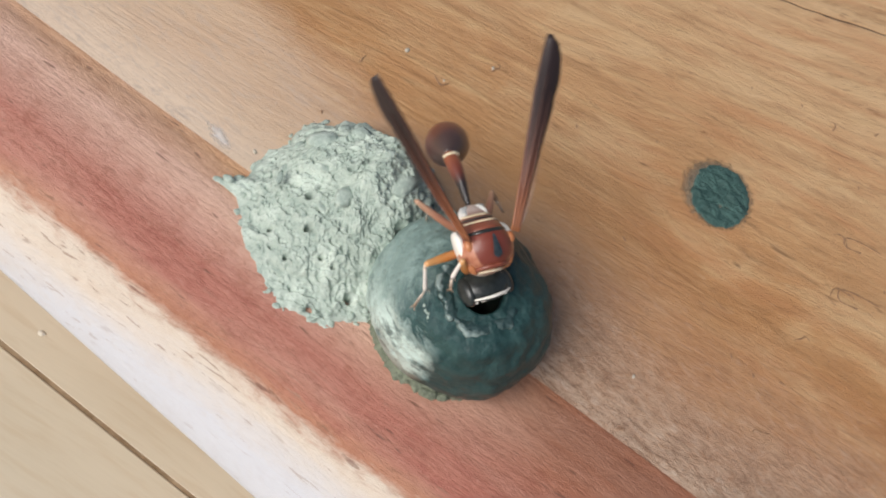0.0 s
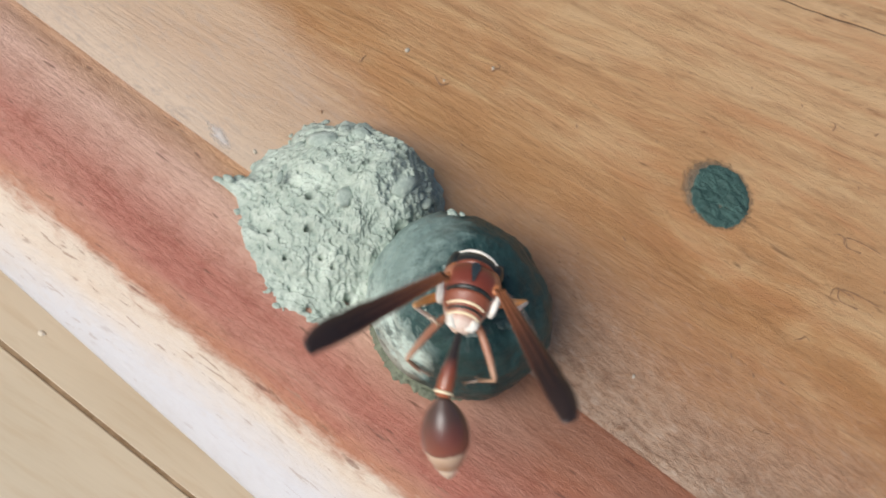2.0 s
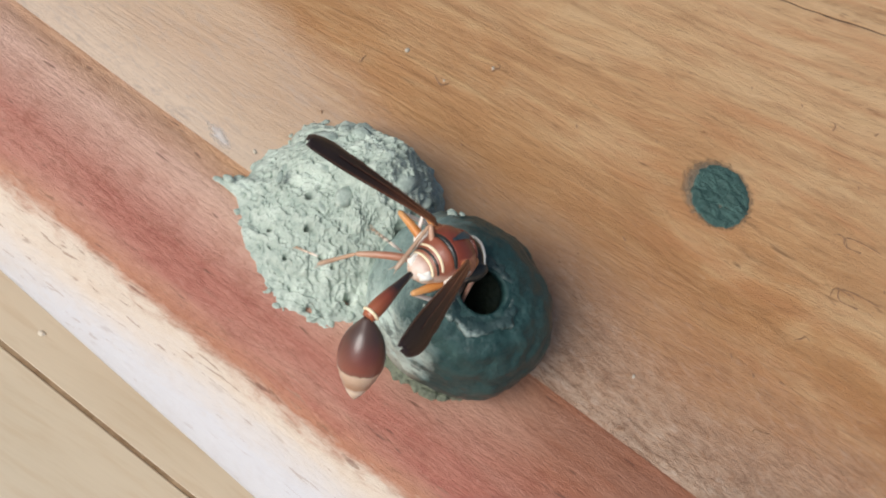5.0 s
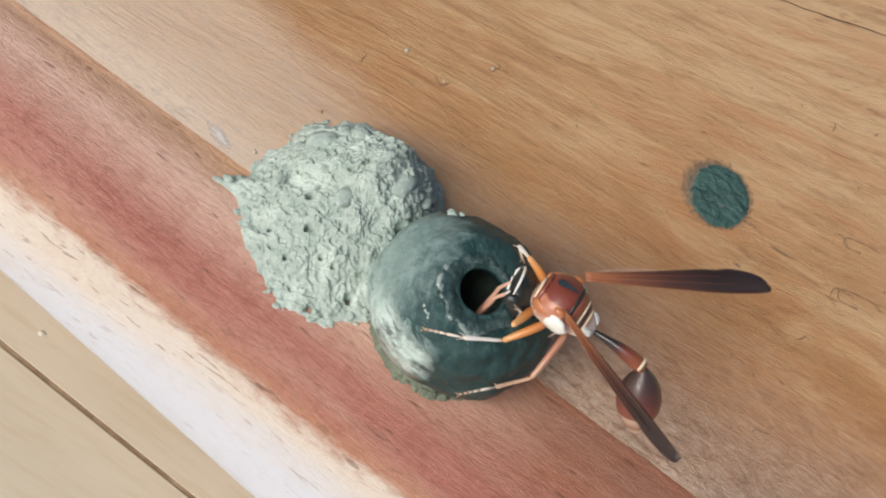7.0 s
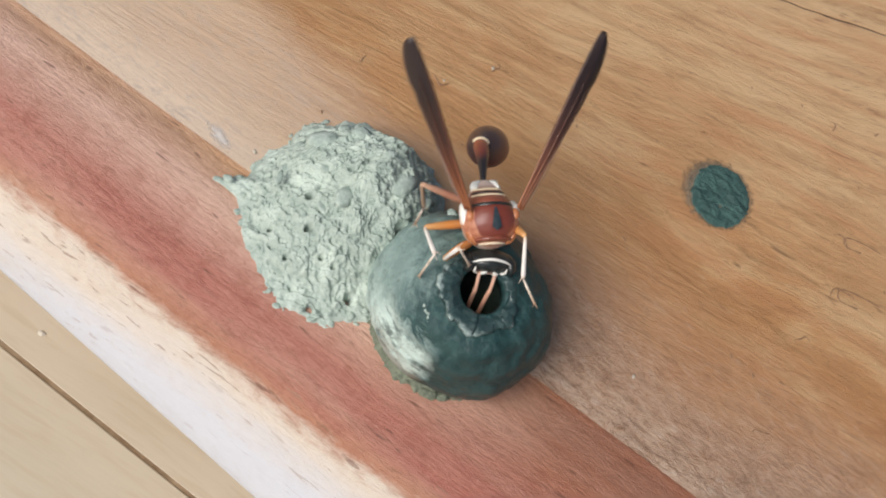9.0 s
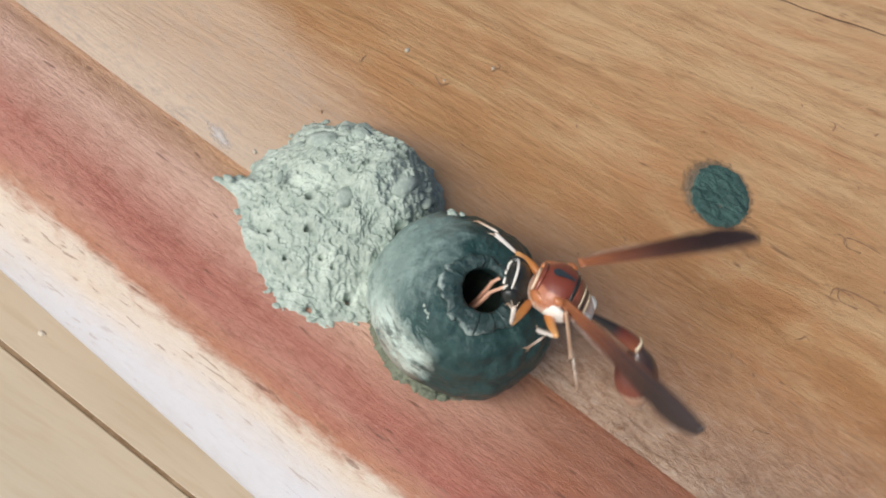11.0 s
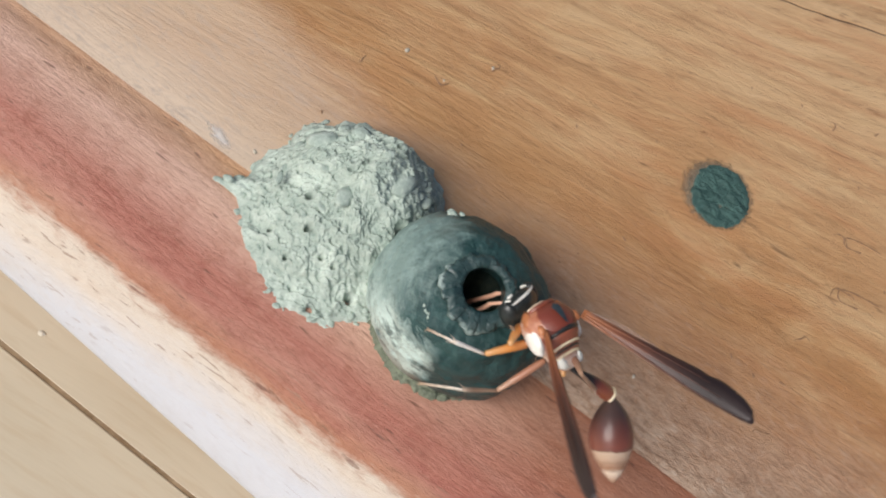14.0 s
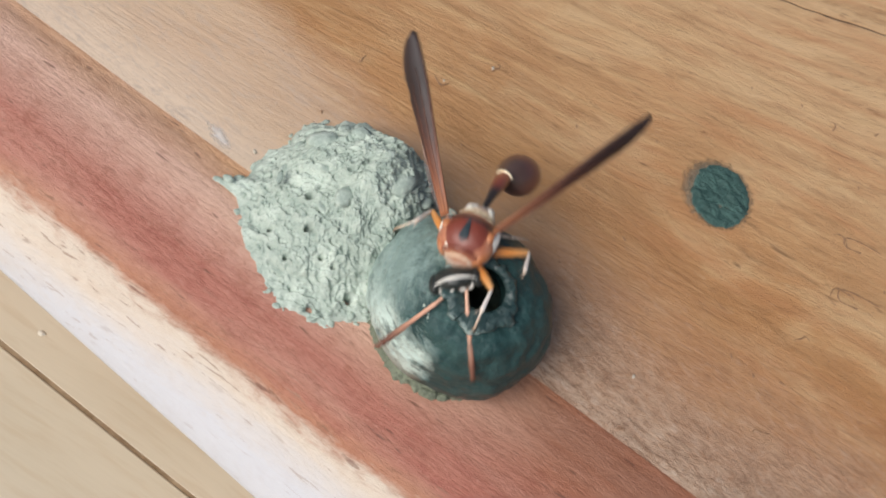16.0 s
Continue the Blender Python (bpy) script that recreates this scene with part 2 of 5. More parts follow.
def wood_pale():
    m = Mat("pale_floor_board", 0.5)
    x, v, z = grain(m, 0.0)
    broad = m.noise(m.join(m.math("MULTIPLY", x, 0.02), m.math("MULTIPLY", v, 0.08), 0.0), 1.0, 4)
    fine = m.noise(m.join(m.math("MULTIPLY", x, 0.1), m.math("MULTIPLY", v, 0.9), 0.0), 1.0, 4)
    col = m.ramp(broad, [(0.3, (0.54, 0.46, 0.335)), (0.7, (0.62, 0.54, 0.41))])
    col = m.mix(m.ramp(fine, [(0.35, 0.25), (0.5, 0.0)]), col, (0.42, 0.29, 0.16))
    return m.done(col, 0.5, fine, 0.1, 0.4)


def mud(name, dark, light, dry, lump, wet, speck=1.0):
    """dry: noise value where the pale dry clay begins; wet: gloss of the damp clay."""
    m = Mat(name, 0.7)
    v = m.coords((1000, 1000, 1000))
    big = m.noise(v, 0.22, 4)
    mid = m.noise(v, 0.8, 6, 0.65, 0.4)
    small = m.noise(v, 3.0, 5, 0.7)
    col = m.ramp(mid, [(0.30, dark), (0.72, light)])
    pale = tuple(min(1, c * 1.3) for c in light)
    col = m.mix(m.ramp(big, [(dry, 0.0), (dry + 0.22, 0.7)]), col, pale)
    col = m.mix(m.ramp(small, [(0.30, 0.42 * speck), (0.44, 0.0)]), col, tuple(c * 0.45 for c in dark))
    col = m.mix(m.ramp(small, [(0.60, 0.0), (0.72, 0.55 * speck)]), col, tuple(min(0.85, c * 1.35) for c in light))
    rough = m.ramp(mid, [(0.35, wet), (0.65, min(1.0, wet + 0.3))])
    h = m.math("ADD", m.math("MULTIPLY", mid, lump), m.math("MULTIPLY", small, 0.24 * speck))
    return m.done(col, rough, h, 0.36, 1.0)


def pot_clay():
    """Damp dark clay; lower outer flank streaked pale, part dry clay, part painted light."""
    m = Mat("damp_clay", 0.5, 0.3)
    v = m.coords((1000, 1000, 1000))
    x, y, z = m.xyz(v)
    mid = m.noise(v, 0.55, 6, 0.62, 0.5)
    small = m.noise(v, 2.6, 5, 0.7)
    # thumbed rings round the opening
    d = m.math("SQRT", m.math("ADD", m.math("POWER", m.math("ABSOLUTE", m.math("SUBTRACT", x, 1.0)), 2.0), m.math("POWER", m.math("ABSOLUTE", m.math("ADD", y, 1.2)), 2.0)))
    ring = m.noise(m.join(m.math("MULTIPLY", d, 1.1), m.math("MULTIPLY", m.math("ARCTAN2", y, x), 0.8), m.math("MULTIPLY", z, 0.7)), 1.0, 4, 0.6)
    col = m.ramp(mid, [(0.25, (0.012, 0.038, 0.038)), (0.55, (0.028, 0.071, 0.069)), (0.80, (0.060, 0.125, 0.119))])
    # older, drier lower courses towards the old mound, with the glint on them painted in
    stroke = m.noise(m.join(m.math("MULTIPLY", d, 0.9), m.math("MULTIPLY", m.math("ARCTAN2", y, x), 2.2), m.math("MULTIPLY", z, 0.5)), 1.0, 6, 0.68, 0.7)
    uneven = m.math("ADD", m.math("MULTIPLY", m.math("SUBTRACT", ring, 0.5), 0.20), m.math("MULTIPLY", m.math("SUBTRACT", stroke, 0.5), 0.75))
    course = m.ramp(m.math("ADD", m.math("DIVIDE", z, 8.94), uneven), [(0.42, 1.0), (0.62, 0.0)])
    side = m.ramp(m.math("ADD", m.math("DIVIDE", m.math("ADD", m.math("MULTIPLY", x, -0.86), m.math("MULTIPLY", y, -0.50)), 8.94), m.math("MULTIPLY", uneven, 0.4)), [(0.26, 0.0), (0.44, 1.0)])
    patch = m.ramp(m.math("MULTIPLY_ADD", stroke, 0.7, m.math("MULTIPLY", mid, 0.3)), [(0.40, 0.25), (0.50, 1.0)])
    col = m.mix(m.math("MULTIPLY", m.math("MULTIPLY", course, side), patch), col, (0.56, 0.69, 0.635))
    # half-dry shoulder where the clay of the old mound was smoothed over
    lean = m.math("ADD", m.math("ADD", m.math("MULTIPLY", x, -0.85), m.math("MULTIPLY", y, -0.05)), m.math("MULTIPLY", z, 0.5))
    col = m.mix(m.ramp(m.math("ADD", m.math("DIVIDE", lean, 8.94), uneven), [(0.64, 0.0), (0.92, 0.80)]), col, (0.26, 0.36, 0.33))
    scuff = m.noise(m.coords((700, 1700, 1700)), 0.5, 4, 0.6)
    col = m.mix(m.ramp(scuff, [(0.64, 0.0), (0.74, 0.25)]), col, (0.20, 0.27, 0.25))
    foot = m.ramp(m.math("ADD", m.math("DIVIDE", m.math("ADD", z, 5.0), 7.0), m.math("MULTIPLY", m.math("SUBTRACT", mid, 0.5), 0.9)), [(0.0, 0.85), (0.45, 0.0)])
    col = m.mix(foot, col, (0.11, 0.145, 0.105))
    col = m.mix(m.ramp(small, [(0.30, 0.5), (0.45, 0.0)]), col, (0.010, 0.017, 0.017))
    h = m.math("ADD", m.math("ADD", m.math("MULTIPLY", mid, 0.8), m.math("MULTIPLY", small, 0.42)), m.math("MULTIPLY", ring, 0.2))
    return m.done(col, m.ramp(mid, [(0.35, 0.28), (0.7, 0.52)]), h, 0.32, 0.9)


def fresh_clay():
    """Wet dark clay of the lip; the highlight on its thin outer edge is painted pale."""
    m = Mat("wet_clay", 0.3)
    v = m.coords((1000, 1000, 1000))
    x, y, z = m.xyz(v)
    mid = m.noise(v, 0.9, 6, 0.65, 0.4)
    small = m.noise(v, 3.0, 5, 0.7)
    col = m.ramp(mid, [(0.30, (0.018, 0.042, 0.041)), (0.72, (0.038, 0.080, 0.078))])
    edge = m.math("MULTIPLY_ADD", m.math("SUBTRACT", small, 0.5), 0.9, x)
    col = m.mix(m.ramp(m.math("DIVIDE", edge, 2.0), [(0.82, 0.0), (0.98, 0.75)]), col, (0.40, 0.50, 0.465))
    col = m.mix(m.ramp(small, [(0.30, 0.5), (0.44, 0.0)]), col, (0.012, 0.022, 0.022))
    m.b.inputs["Coat Weight"].default_value, m.b.inputs["Coat Roughness"].default_value = 0.28, 0.12
    return m.done(col, m.ramp(mid, [(0.35, 0.22), (0.65, 0.5)]), m.math("ADD", mid, m.math("MULTIPLY", small, 0.2)), 0.35, 1.0)


def chitin(name, a, b, rough=0.32, scale=2.0, coat=0.25):
    m = Mat(name, rough)
    v = m.coords((1000, 1000, 1000))
    n = m.noise(v, scale, 5, 0.6)
    f = m.noise(v, 14.0, 3)
    m.b.inputs["Coat Weight"].default_value, m.b.inputs["Coat Roughness"].default_value = coat, 0.2
    return m.done(m.ramp(n, [(0.32, a), (0.68, b)]), None, f, 0.03, 0.5)


def banded(name, axis, length, stops, rough=0.3, coat=0.3, metal=0.0):
    """Body colour that changes along a part; stops in parts of its length."""
    m = Mat(name, rough)
    v = m.coords((1000, 1000, 1000))
    p = m.xyz(v)[axis]
    n = m.noise(v, 1.6, 4, 0.6)
    pos = m.math("ADD", m.math("DIVIDE", p, length), m.math("MULTIPLY", m.math("SUBTRACT", n, 0.5), 0.10))
    m.b.inputs["Coat Weight"].default_value, m.b.inputs["Coat Roughness"].default_value = coat, 0.15
    m.b.inputs["Metallic"].default_value = metal
    return m.done(m.ramp(pos, stops), None, m.noise(v, 9.0, 3), 0.03, 0.5)


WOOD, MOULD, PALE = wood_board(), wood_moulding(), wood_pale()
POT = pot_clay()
OLD = mud("dry_clay", (0.28, 0.36, 0.31), (0.55, 0.625, 0.555), 0.50, 0.5, 0.75, 1.0)
DOT = mud("clay_smear", (0.018, 0.055, 0.048), (0.07, 0.145, 0.125), 0.62, 1.2, 0.55)
WET = fresh_clay()
CRUMB = mud("pale_crumb", (0.45, 0.40, 0.33), (0.66, 0.60, 0.50), 0.6, 1.0, 0.7)
POT_FOOT = mud("olive_clay", (0.085, 0.105, 0.07), (0.24, 0.265, 0.19), 0.55, 1.0, 0.6)
RED = chitin("red_brown_shell", (0.17, 0.042, 0.024), (0.28, 0.08, 0.045))
ORANGE = chitin("orange_shell", (0.40, 0.135, 0.05), (0.54, 0.22, 0.09), 0.4)
CREAM = chitin("cream_shell", (0.72, 0.56, 0.38), (0.85, 0.74, 0.58), 0.45)
YELLOW = chitin("yellow_band", (0.82, 0.66, 0.40), (0.90, 0.80, 0.60), 0.45)
WHITE = chitin("white_marking", (0.80, 0.78, 0.70), (0.90, 0.88, 0.82), 0.45)
FACE = chitin("pink_face", (0.60, 0.36, 0.26), (0.76, 0.56, 0.46), 0.45)
BLACK = chitin("black_shell", (0.010, 0.012, 0.011), (0.028, 0.034, 0.032), 0.32, 2.0, 0.15)
TEAL = chitin("slate_patch", (0.040, 0.062, 0.075), (0.085, 0.12, 0.135), 0.3, 2.0, 0.5)

# ---- mesh tools ----


def part(name, bm, material, parent=None, label=""):
    me = bpy.data.meshes.new(name)
    bmesh.ops.recalc_face_normals(bm, faces=bm.faces)
    bm.to_mesh(me)
    bm.free()
    for p in me.polygons:
        p.use_smooth = True
    for one in material if isinstance(material, (list, tuple)) else [material]:
        me.materials.append(one)
    ob = new(name, me)
    if parent:
        ob.parent = parent
    if label:
        ob["label"] = label
    return ob


def rings(list_of, n=20, bm=None, squash=None):
    """A closed body of elliptic rings: (centre, half width y, half height z) along x."""
    bm = bm or bmesh.new()
    loops = []
    for c, ry, rz in list_of:
        c = Vector(c)
        loops.append([bm.verts.new(c + Vector((0, ry * math.cos(a), rz * math.sin(a)))) for a in (2 * math.pi * k / n for k in range(n))])
    for a, b in zip(loops, loops[1:]):
        for k in range(n):
            bm.faces.new((a[k], a[(k + 1) % n], b[(k + 1) % n], b[k]))
    bm.faces.new(loops[0]), bm.faces.new(loops[-1])
    return bm


def tube(points, radii, n=10, bm=None):
    """A round bar along points, of changing radius."""
    bm = bm or bmesh.new()
    pts = [Vector(p) for p in points]
    loops = []
    side = None
    for i, p in enumerate(pts):
        d = (pts[min(i + 1, len(pts) - 1)] - pts[max(i - 1, 0)]).normalized()
        side = (side - side.dot(d) * d).normalized() if side else d.orthogonal().normalized()
        up = d.cross(side)
        r = radii[i] if isinstance(radii, (list, tuple)) else radii
        loops.append([bm.verts.new(p + r * (math.cos(a) * side + math.sin(a) * up)) for a in (2 * math.pi * k / n for k in range(n))])
    for a, b in zip(loops, loops[1:]):
        for k in range(n):
            bm.faces.new((a[k], a[(k + 1) % n], b[(k + 1) % n], b[k]))
    bm.faces.new(loops[0]), bm.faces.new(loops[-1])
    return bm


def smooth(points, n):
    """Points along a Catmull-Rom curve."""
    pts = [Vector(p) for p in points]
    pts = [2 * pts[0] - pts[1]] + pts + [2 * pts[-1] - pts[-2]]
    out = []
    for i in range(1, len(pts) - 2):
        a, b, c, d = pts[i - 1:i + 3]
        for k in range(n):
            t = k / n
            out.append(0.5 * (2 * b + (c - a) * t + (2 * a - 5 * b + 4 * c - d) * t * t + (3 * b - a - 3 * c + d) * t ** 3))
    return out + [pts[-2]]


def fbm(p, octaves=4):
    return noise.fractal(Vector(p), 1.0, 2.0, octaves)


# ---- ground and boards ----
def moulding_z(y):
    """Height of the moulding's surface over its width, in millimetres; y runs outwards from 0 to -23."""
    if y > -8:
        return 0.10 + 0.80 * math.sin(min(1, -y / 6.0) * math.pi / 2)
    th = min(1.0, (-8 - y) / 16.3)
    return 0.9 - 13 * (1 - math.sqrt(max(0, 1 - th * th)))


def build_moulding():
    bm = bmesh.new()
    ys = [-0.3, -0.6, -1, -2, -3.5, -5, -6.5, -8] + [-8 - 16.3 * math.sin(radians(a)) for a in range(6, 67, 6)]
    prof = [(1.1, -0.06), (0.75, 0.01), (0.35, 0.05), (0.05, 0.085)] + [(y, moulding_z(y)) for y in ys] + [(-23.0, -7.25), (-22.95, -7.6), (-22.7, -8.1), (-19.5, -16.6), (-0.2, -16.6), (-0.2, -1), (1.1, -0.4)]
    xs = [-600, -200] + list(range(-80, 81, 4)) + [200, 600]
    loops = []
    for x in xs:
        wide = 1.0 + 0.0040 * max(-60, min(60, x))
        row = []
        for y, z in prof:
            wob = 0.10 * fbm((x * 0.05, y * 0.3, z * 0.3)) if z > -16 and y < -0.1 else 0
            k = wide if y < -8 else 1 + (wide - 1) * max(0, -y / 8)
            lap = 0.65 * max(0.0, min(1.0, (5 - x) / 35)) * max(0.0, min(1.0, (y + 2) / 2)) if z > -0.3 else 0      # laps less far over the board to one end
            row.append(bm.verts.new((x * MM, (y * k - lap) * MM, (z + wob) * MM)))
        loops.append(row)
    for a, b in zip(loops, loops[1:]):
        for k in range(len(prof)):
            j = (k + 1) % len(prof)
            bm.faces.new((a[k], b[k], b[j], a[j]))
    bm.faces.new(loops[0]), bm.faces.new(list(reversed(loops[-1])))
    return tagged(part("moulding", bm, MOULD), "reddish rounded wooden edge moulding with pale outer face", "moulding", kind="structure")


def slab(name, outline, top, bottom, material, label, soft=0.25):
    """A board of any outline, millimetres, with eased upper edges."""
    bm = bmesh.new()
    n = len(outline)
    cx = sum(p[0] for p in outline) / n
    cy = sum(p[1] for p in outline) / n
    rows = []
    for inset, z in ((0, bottom), (0, top - soft), (soft * 0.3, top - soft * 0.3), (soft, top)):
        row = []
        for i, (x, y) in enumerate(outline):
            a, b = Vector(outline[i - 1]), Vector(outline[(i + 1) % n])
            p = Vector((x, y))
            n1, n2 = (p - a).normalized(), (b - p).normalized()
            inw = (Vector((-n1.y, n1.x)) + Vector((-n2.y, n2.x))).normalized()
            q = p + inw * inset
            row.append(bm.verts.new((q.x * MM, q.y * MM, z * MM)))
        rows.append(row)
    for a, b in zip(rows, rows[1:]):
        for k in range(n):
            bm.faces.new((a[k], a[(k + 1) % n], b[(k + 1) % n], b[k]))
    bm.faces.new(rows[0]), bm.faces.new(rows[-1])
    ob = part(name, bm, material)
    for p in ob.data.polygons:
        p.use_smooth = False
    return tagged(ob, label, "board", kind="structure")


def split_line():
    """The drying split between the two boards."""
    pts = [(-600, 20), (-70, 25)] + [(x, 62.1 + 0.436 * (x - 15.3) + 0.10 * math.sin(x * 0.55) + 0.10 * math.sin(x * 1.7)) for x in range(-60, 101, 2)] + [(600, 112)]
    return pts


build_moulding()
LINE = split_line()
slab("board_1", [(-600, 0.0), (600, 0.0)] + [(x, y - 0.20 - 0.12 * math.sin(x * 0.9) * math.sin(x * 0.37)) for x, y in reversed(LINE)], 0, -30.1, WOOD, "varnished brown wooden board with streaky grain", 0.15)
slab("board_2", [(x, y + 0.20) for x, y in LINE] + [(600, 400), (-600, 400)], -0.1, -30.1, WOOD, "varnished brown wooden board beyond a drying split", 0.1)

# dark strip added in the split, standing in for the shade of its depth
GAP_MAT = Mat("gap_shade", 0.9)
GAP_DARK = GAP_MAT.done(GAP_MAT.ramp(GAP_MAT.noise(GAP_MAT.coords((1000, 1000, 1000)), 0.6, 5), [(0.35, (0.06, 0.035, 0.022)), (0.62, (0.20, 0.12, 0.07))]))
slab("split_shade", [(x, y - 0.6) for x, y in LINE] + [(x, y + 0.6) for x, y in reversed(LINE)], -0.24, -20, GAP_DARK, "dark strip added as the shade in the drying split", 0.02)
slab("floor_1", [(-1500, -19.7), (-33.9, -20.47), (-5.2, -21.66), (1500, -22.55), (1500, 900), (-1500, 900)], -30.1, -52, PALE, "pale yellowish floor board under the moulding", 0.08)
slab("floor_2", [(-1500, -900), (1500, -900), (1500, -23.05), (-5.2, -22.12), (-33.9, -21.02), (-1500, -20.42)], -29.95, -52, PALE, "pale yellowish floor board with a dark joint", 0.2)


JOINT_MAT = Mat("joint_dirt", 0.9)
JOINT = JOINT_MAT.done(JOINT_MAT.ramp(JOINT_MAT.noise(JOINT_MAT.coords((1000, 1000, 1000)), 0.4, 4), [(0.35, (0.20, 0.13, 0.07)), (0.65, (0.36, 0.26, 0.16))]))
slab("joint_dirt", [(-1500, -21.0), (-33.9, -21.6), (-5.2, -22.7), (1500, -23.6), (1500, -22.2), (-5.2, -21.3), (-33.9, -20.2), (-1500, -19.5)], -30.16, -40, JOINT, "brown dirt in the joint of the floor boards", 0.02)


def build_ground():
    bm = bmesh.new()
    bmesh.ops.create_grid(bm, x_segments=8, y_segments=8, size=300)
    bmesh.ops.translate(bm, verts=bm.verts, vec=(0, 0, -0.052))
    m = Mat("bare_ground", 0.9)
    v = m.coords((1, 1, 1))
    col = m.ramp(m.noise(v, 3.0, 6), [(0.3, (0.16, 0.13, 0.10)), (0.7, (0.26, 0.22, 0.17))])
    return tagged(part("ground", bm, m.done(col)), "bare brown earth around the wooden boards", "ground", kind="structure")


build_ground()

# ---- clay nests ----
CENTRE, RADIUS = Vector((4.14, -0.87, 5.5)), 8.94
AXIS = Vector((0.10, -0.12, 0.99)).normalized()
AX = Vector((1, 0, 0)).cross(AXIS).normalized()      # a frame round the opening
AY = AXIS.cross(AX)
HOLE_R = 2.35


def polar(phi, th, r):
    """A point of the pot: phi from the axis of the opening, th round it, r from the centre; millimetres."""
    return r * (math.cos(phi) * AXIS + math.sin(phi) * (math.cos(th) * AX + math.sin(th) * AY))


def pot_radius(phi):
    """The pot's profile: a ball, drawn in a little round the opening."""
    return RADIUS - 0.75 * math.exp(-((phi - 0.26) / 0.22) ** 2)


def build_pot():
    pot = tagged(new("pot_nest"), "round dark green clay pot with an open mouth", "insect nest")
    pot.location = CENTRE * MM
    bm = bmesh.new()
    nt, loops = 180, []
    outer = [0.262 + (2.55 - 0.262) * k / 84 for k in range(85)]
    inner = [0.27, 0.30, 0.42, 0.7, 1.2, 1.8, 2.4, 2.8, 3.12]
    for phi, inside in [(p, True) for p in reversed(inner)] + [(p, False) for p in outer]:
        row = []
        for k in range(nt):
            th = 2 * math.pi * k / nt
            r = pot_radius(phi)
            u = polar(phi, th, 1)
            if inside:
                r = r - (0.5 if phi < 0.28 else 1.2)
            else:
                r += 0.30 * fbm(u * 2.2 + Vector((3, 1, 7))) + 0.10 * fbm(u * 7, 3) + 0.05 * fbm(u * 15, 3) + 0.10 * fbm((phi * 7, math.cos(th) * 1.8, math.sin(th) * 1.8), 4) + 0.05 * math.sin(phi * 22 + 2.5 * fbm(u * 1.5)) * math.exp(-((phi - 0.7) / 0.5) ** 2)
                r -= 1.3 * max(0, u.dot(Vector((-0.62, -0.55, -0.56))) - 0.42) + 2.6 * max(0, u.dot(Vector((0.0, -0.98, -0.20))) - 0.55)
                r -= 1.3 * max(0, u.dot(Vector((0.20, 0.86, 0.46))) - 0.55) - 0.6 * max(0, u.dot(Vector((0.94, 0.29, 0.15))) - 0.6)
                r += 0.5 * max(0, fbm(u * 5 + Vector((9, 9, 2)))) * max(0, min(1, (phi - 1.75) * 3))
            row.append(bm.verts.new(polar(phi, th, r) * MM))
        loops.append(row)
    for a, b in zip(loops, loops[1:]):
        for k in range(nt):
            bm.faces.new((a[k], a[(k + 1) % nt], b[(k + 1) % nt], b[k]))
    bm.faces.new(loops[0])
    lining = {v for row in loops[:len(inner)] for v in row}
    for v in bm.verts:
        w = v.co / MM + CENTRE
        floor_z = (0.0 if w.y > 0 else moulding_z(max(w.y, -20))) + (0.9 if v in lining else -0.4)
        if w.z < floor_z:
            v.co.z = (floor_z - CENTRE.z) * MM
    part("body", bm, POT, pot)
    # the thin ragged skirt of clay that was smeared on to the wood
    sb = bmesh.new()
    cols, rows_ = 260, 9
    grid = []
    for j in range(cols + 1):
        a = radians(128 + 222 * j / cols)
        c, s_ = math.cos(a), math.sin(a)
        ends = min(1.0, min(j, cols - j) / 12)
        reach = 7.1 - 0.45 * max(0.0, math.cos(a - radians(222))) ** 2 + ends * (0.62 + 0.40 * fbm((c * 4, s_ * 4, 3), 3) + 0.42 * fbm((c * 15, s_ * 15, 6), 4))
        col_ = []
        for i in range(rows_ + 1):
            f = i / rows_
            rr = 6.0 + (reach - 6.0) * f
            wy = rr * s_ + CENTRE.y
            floor_z = 0.0 if wy > 0 else moulding_z(max(wy, -20))
            lift = 1.7 * (1 - f) ** 1.6 + 0.10 + 0.16 * fbm((rr * c * 1.3, rr * s_ * 1.3, 9), 4)
            col_.append(sb.verts.new(Vector((rr * c, rr * s_, floor_z - CENTRE.z + (lift if i < rows_ else -0.12))) * MM))
        grid.append(col_)
    for a, b in zip(grid, grid[1:]):
        for i in range(rows_):
            sb.faces.new((a[i], a[i + 1], b[i + 1], b[i]))
    part("foot_skirt", sb, POT_FOOT, pot, "ragged olive skirt of clay")
    # ragged lumps where the foot of the pot was pressed on to the wood
    rnd = random.Random(77)
    for k in range(34):
        a = radians(140 + 200 * k / 33 + rnd.uniform(-7, 7))
        fit_r = 7.35 - 0.9 * max(0.0, math.cos(a - radians(222))) ** 2
        x, y = fit_r * math.cos(a), fit_r * math.sin(a)
        wy = y + CENTRE.y
        z = (0.0 if wy > 0 else moulding_z(max(wy, -20))) - CENTRE.z
        lb = bmesh.new()
        bmesh.ops.create_icosphere(lb, subdivisions=2, radius=1)
        r = rnd.uniform(0.2, 0.62)
        for v in lb.verts:
            w = v.co * (1 + 0.4 * fbm(v.co * 1.5 + Vector((k * 3, 1, 0)), 3))
            v.co = Vector((w.x * r * 1.3, w.y * r, w.z * r * 0.7)) * MM
        ob = part("foot_lump", lb, POT_FOOT, pot)
        ob.matrix_basis = pose(x * MM, y * MM, (z + 0.15) * MM, 0, 0, math.degrees(a) + 90)
    return pot


COLLAR_N, COLLAR_LOW = 12, 0


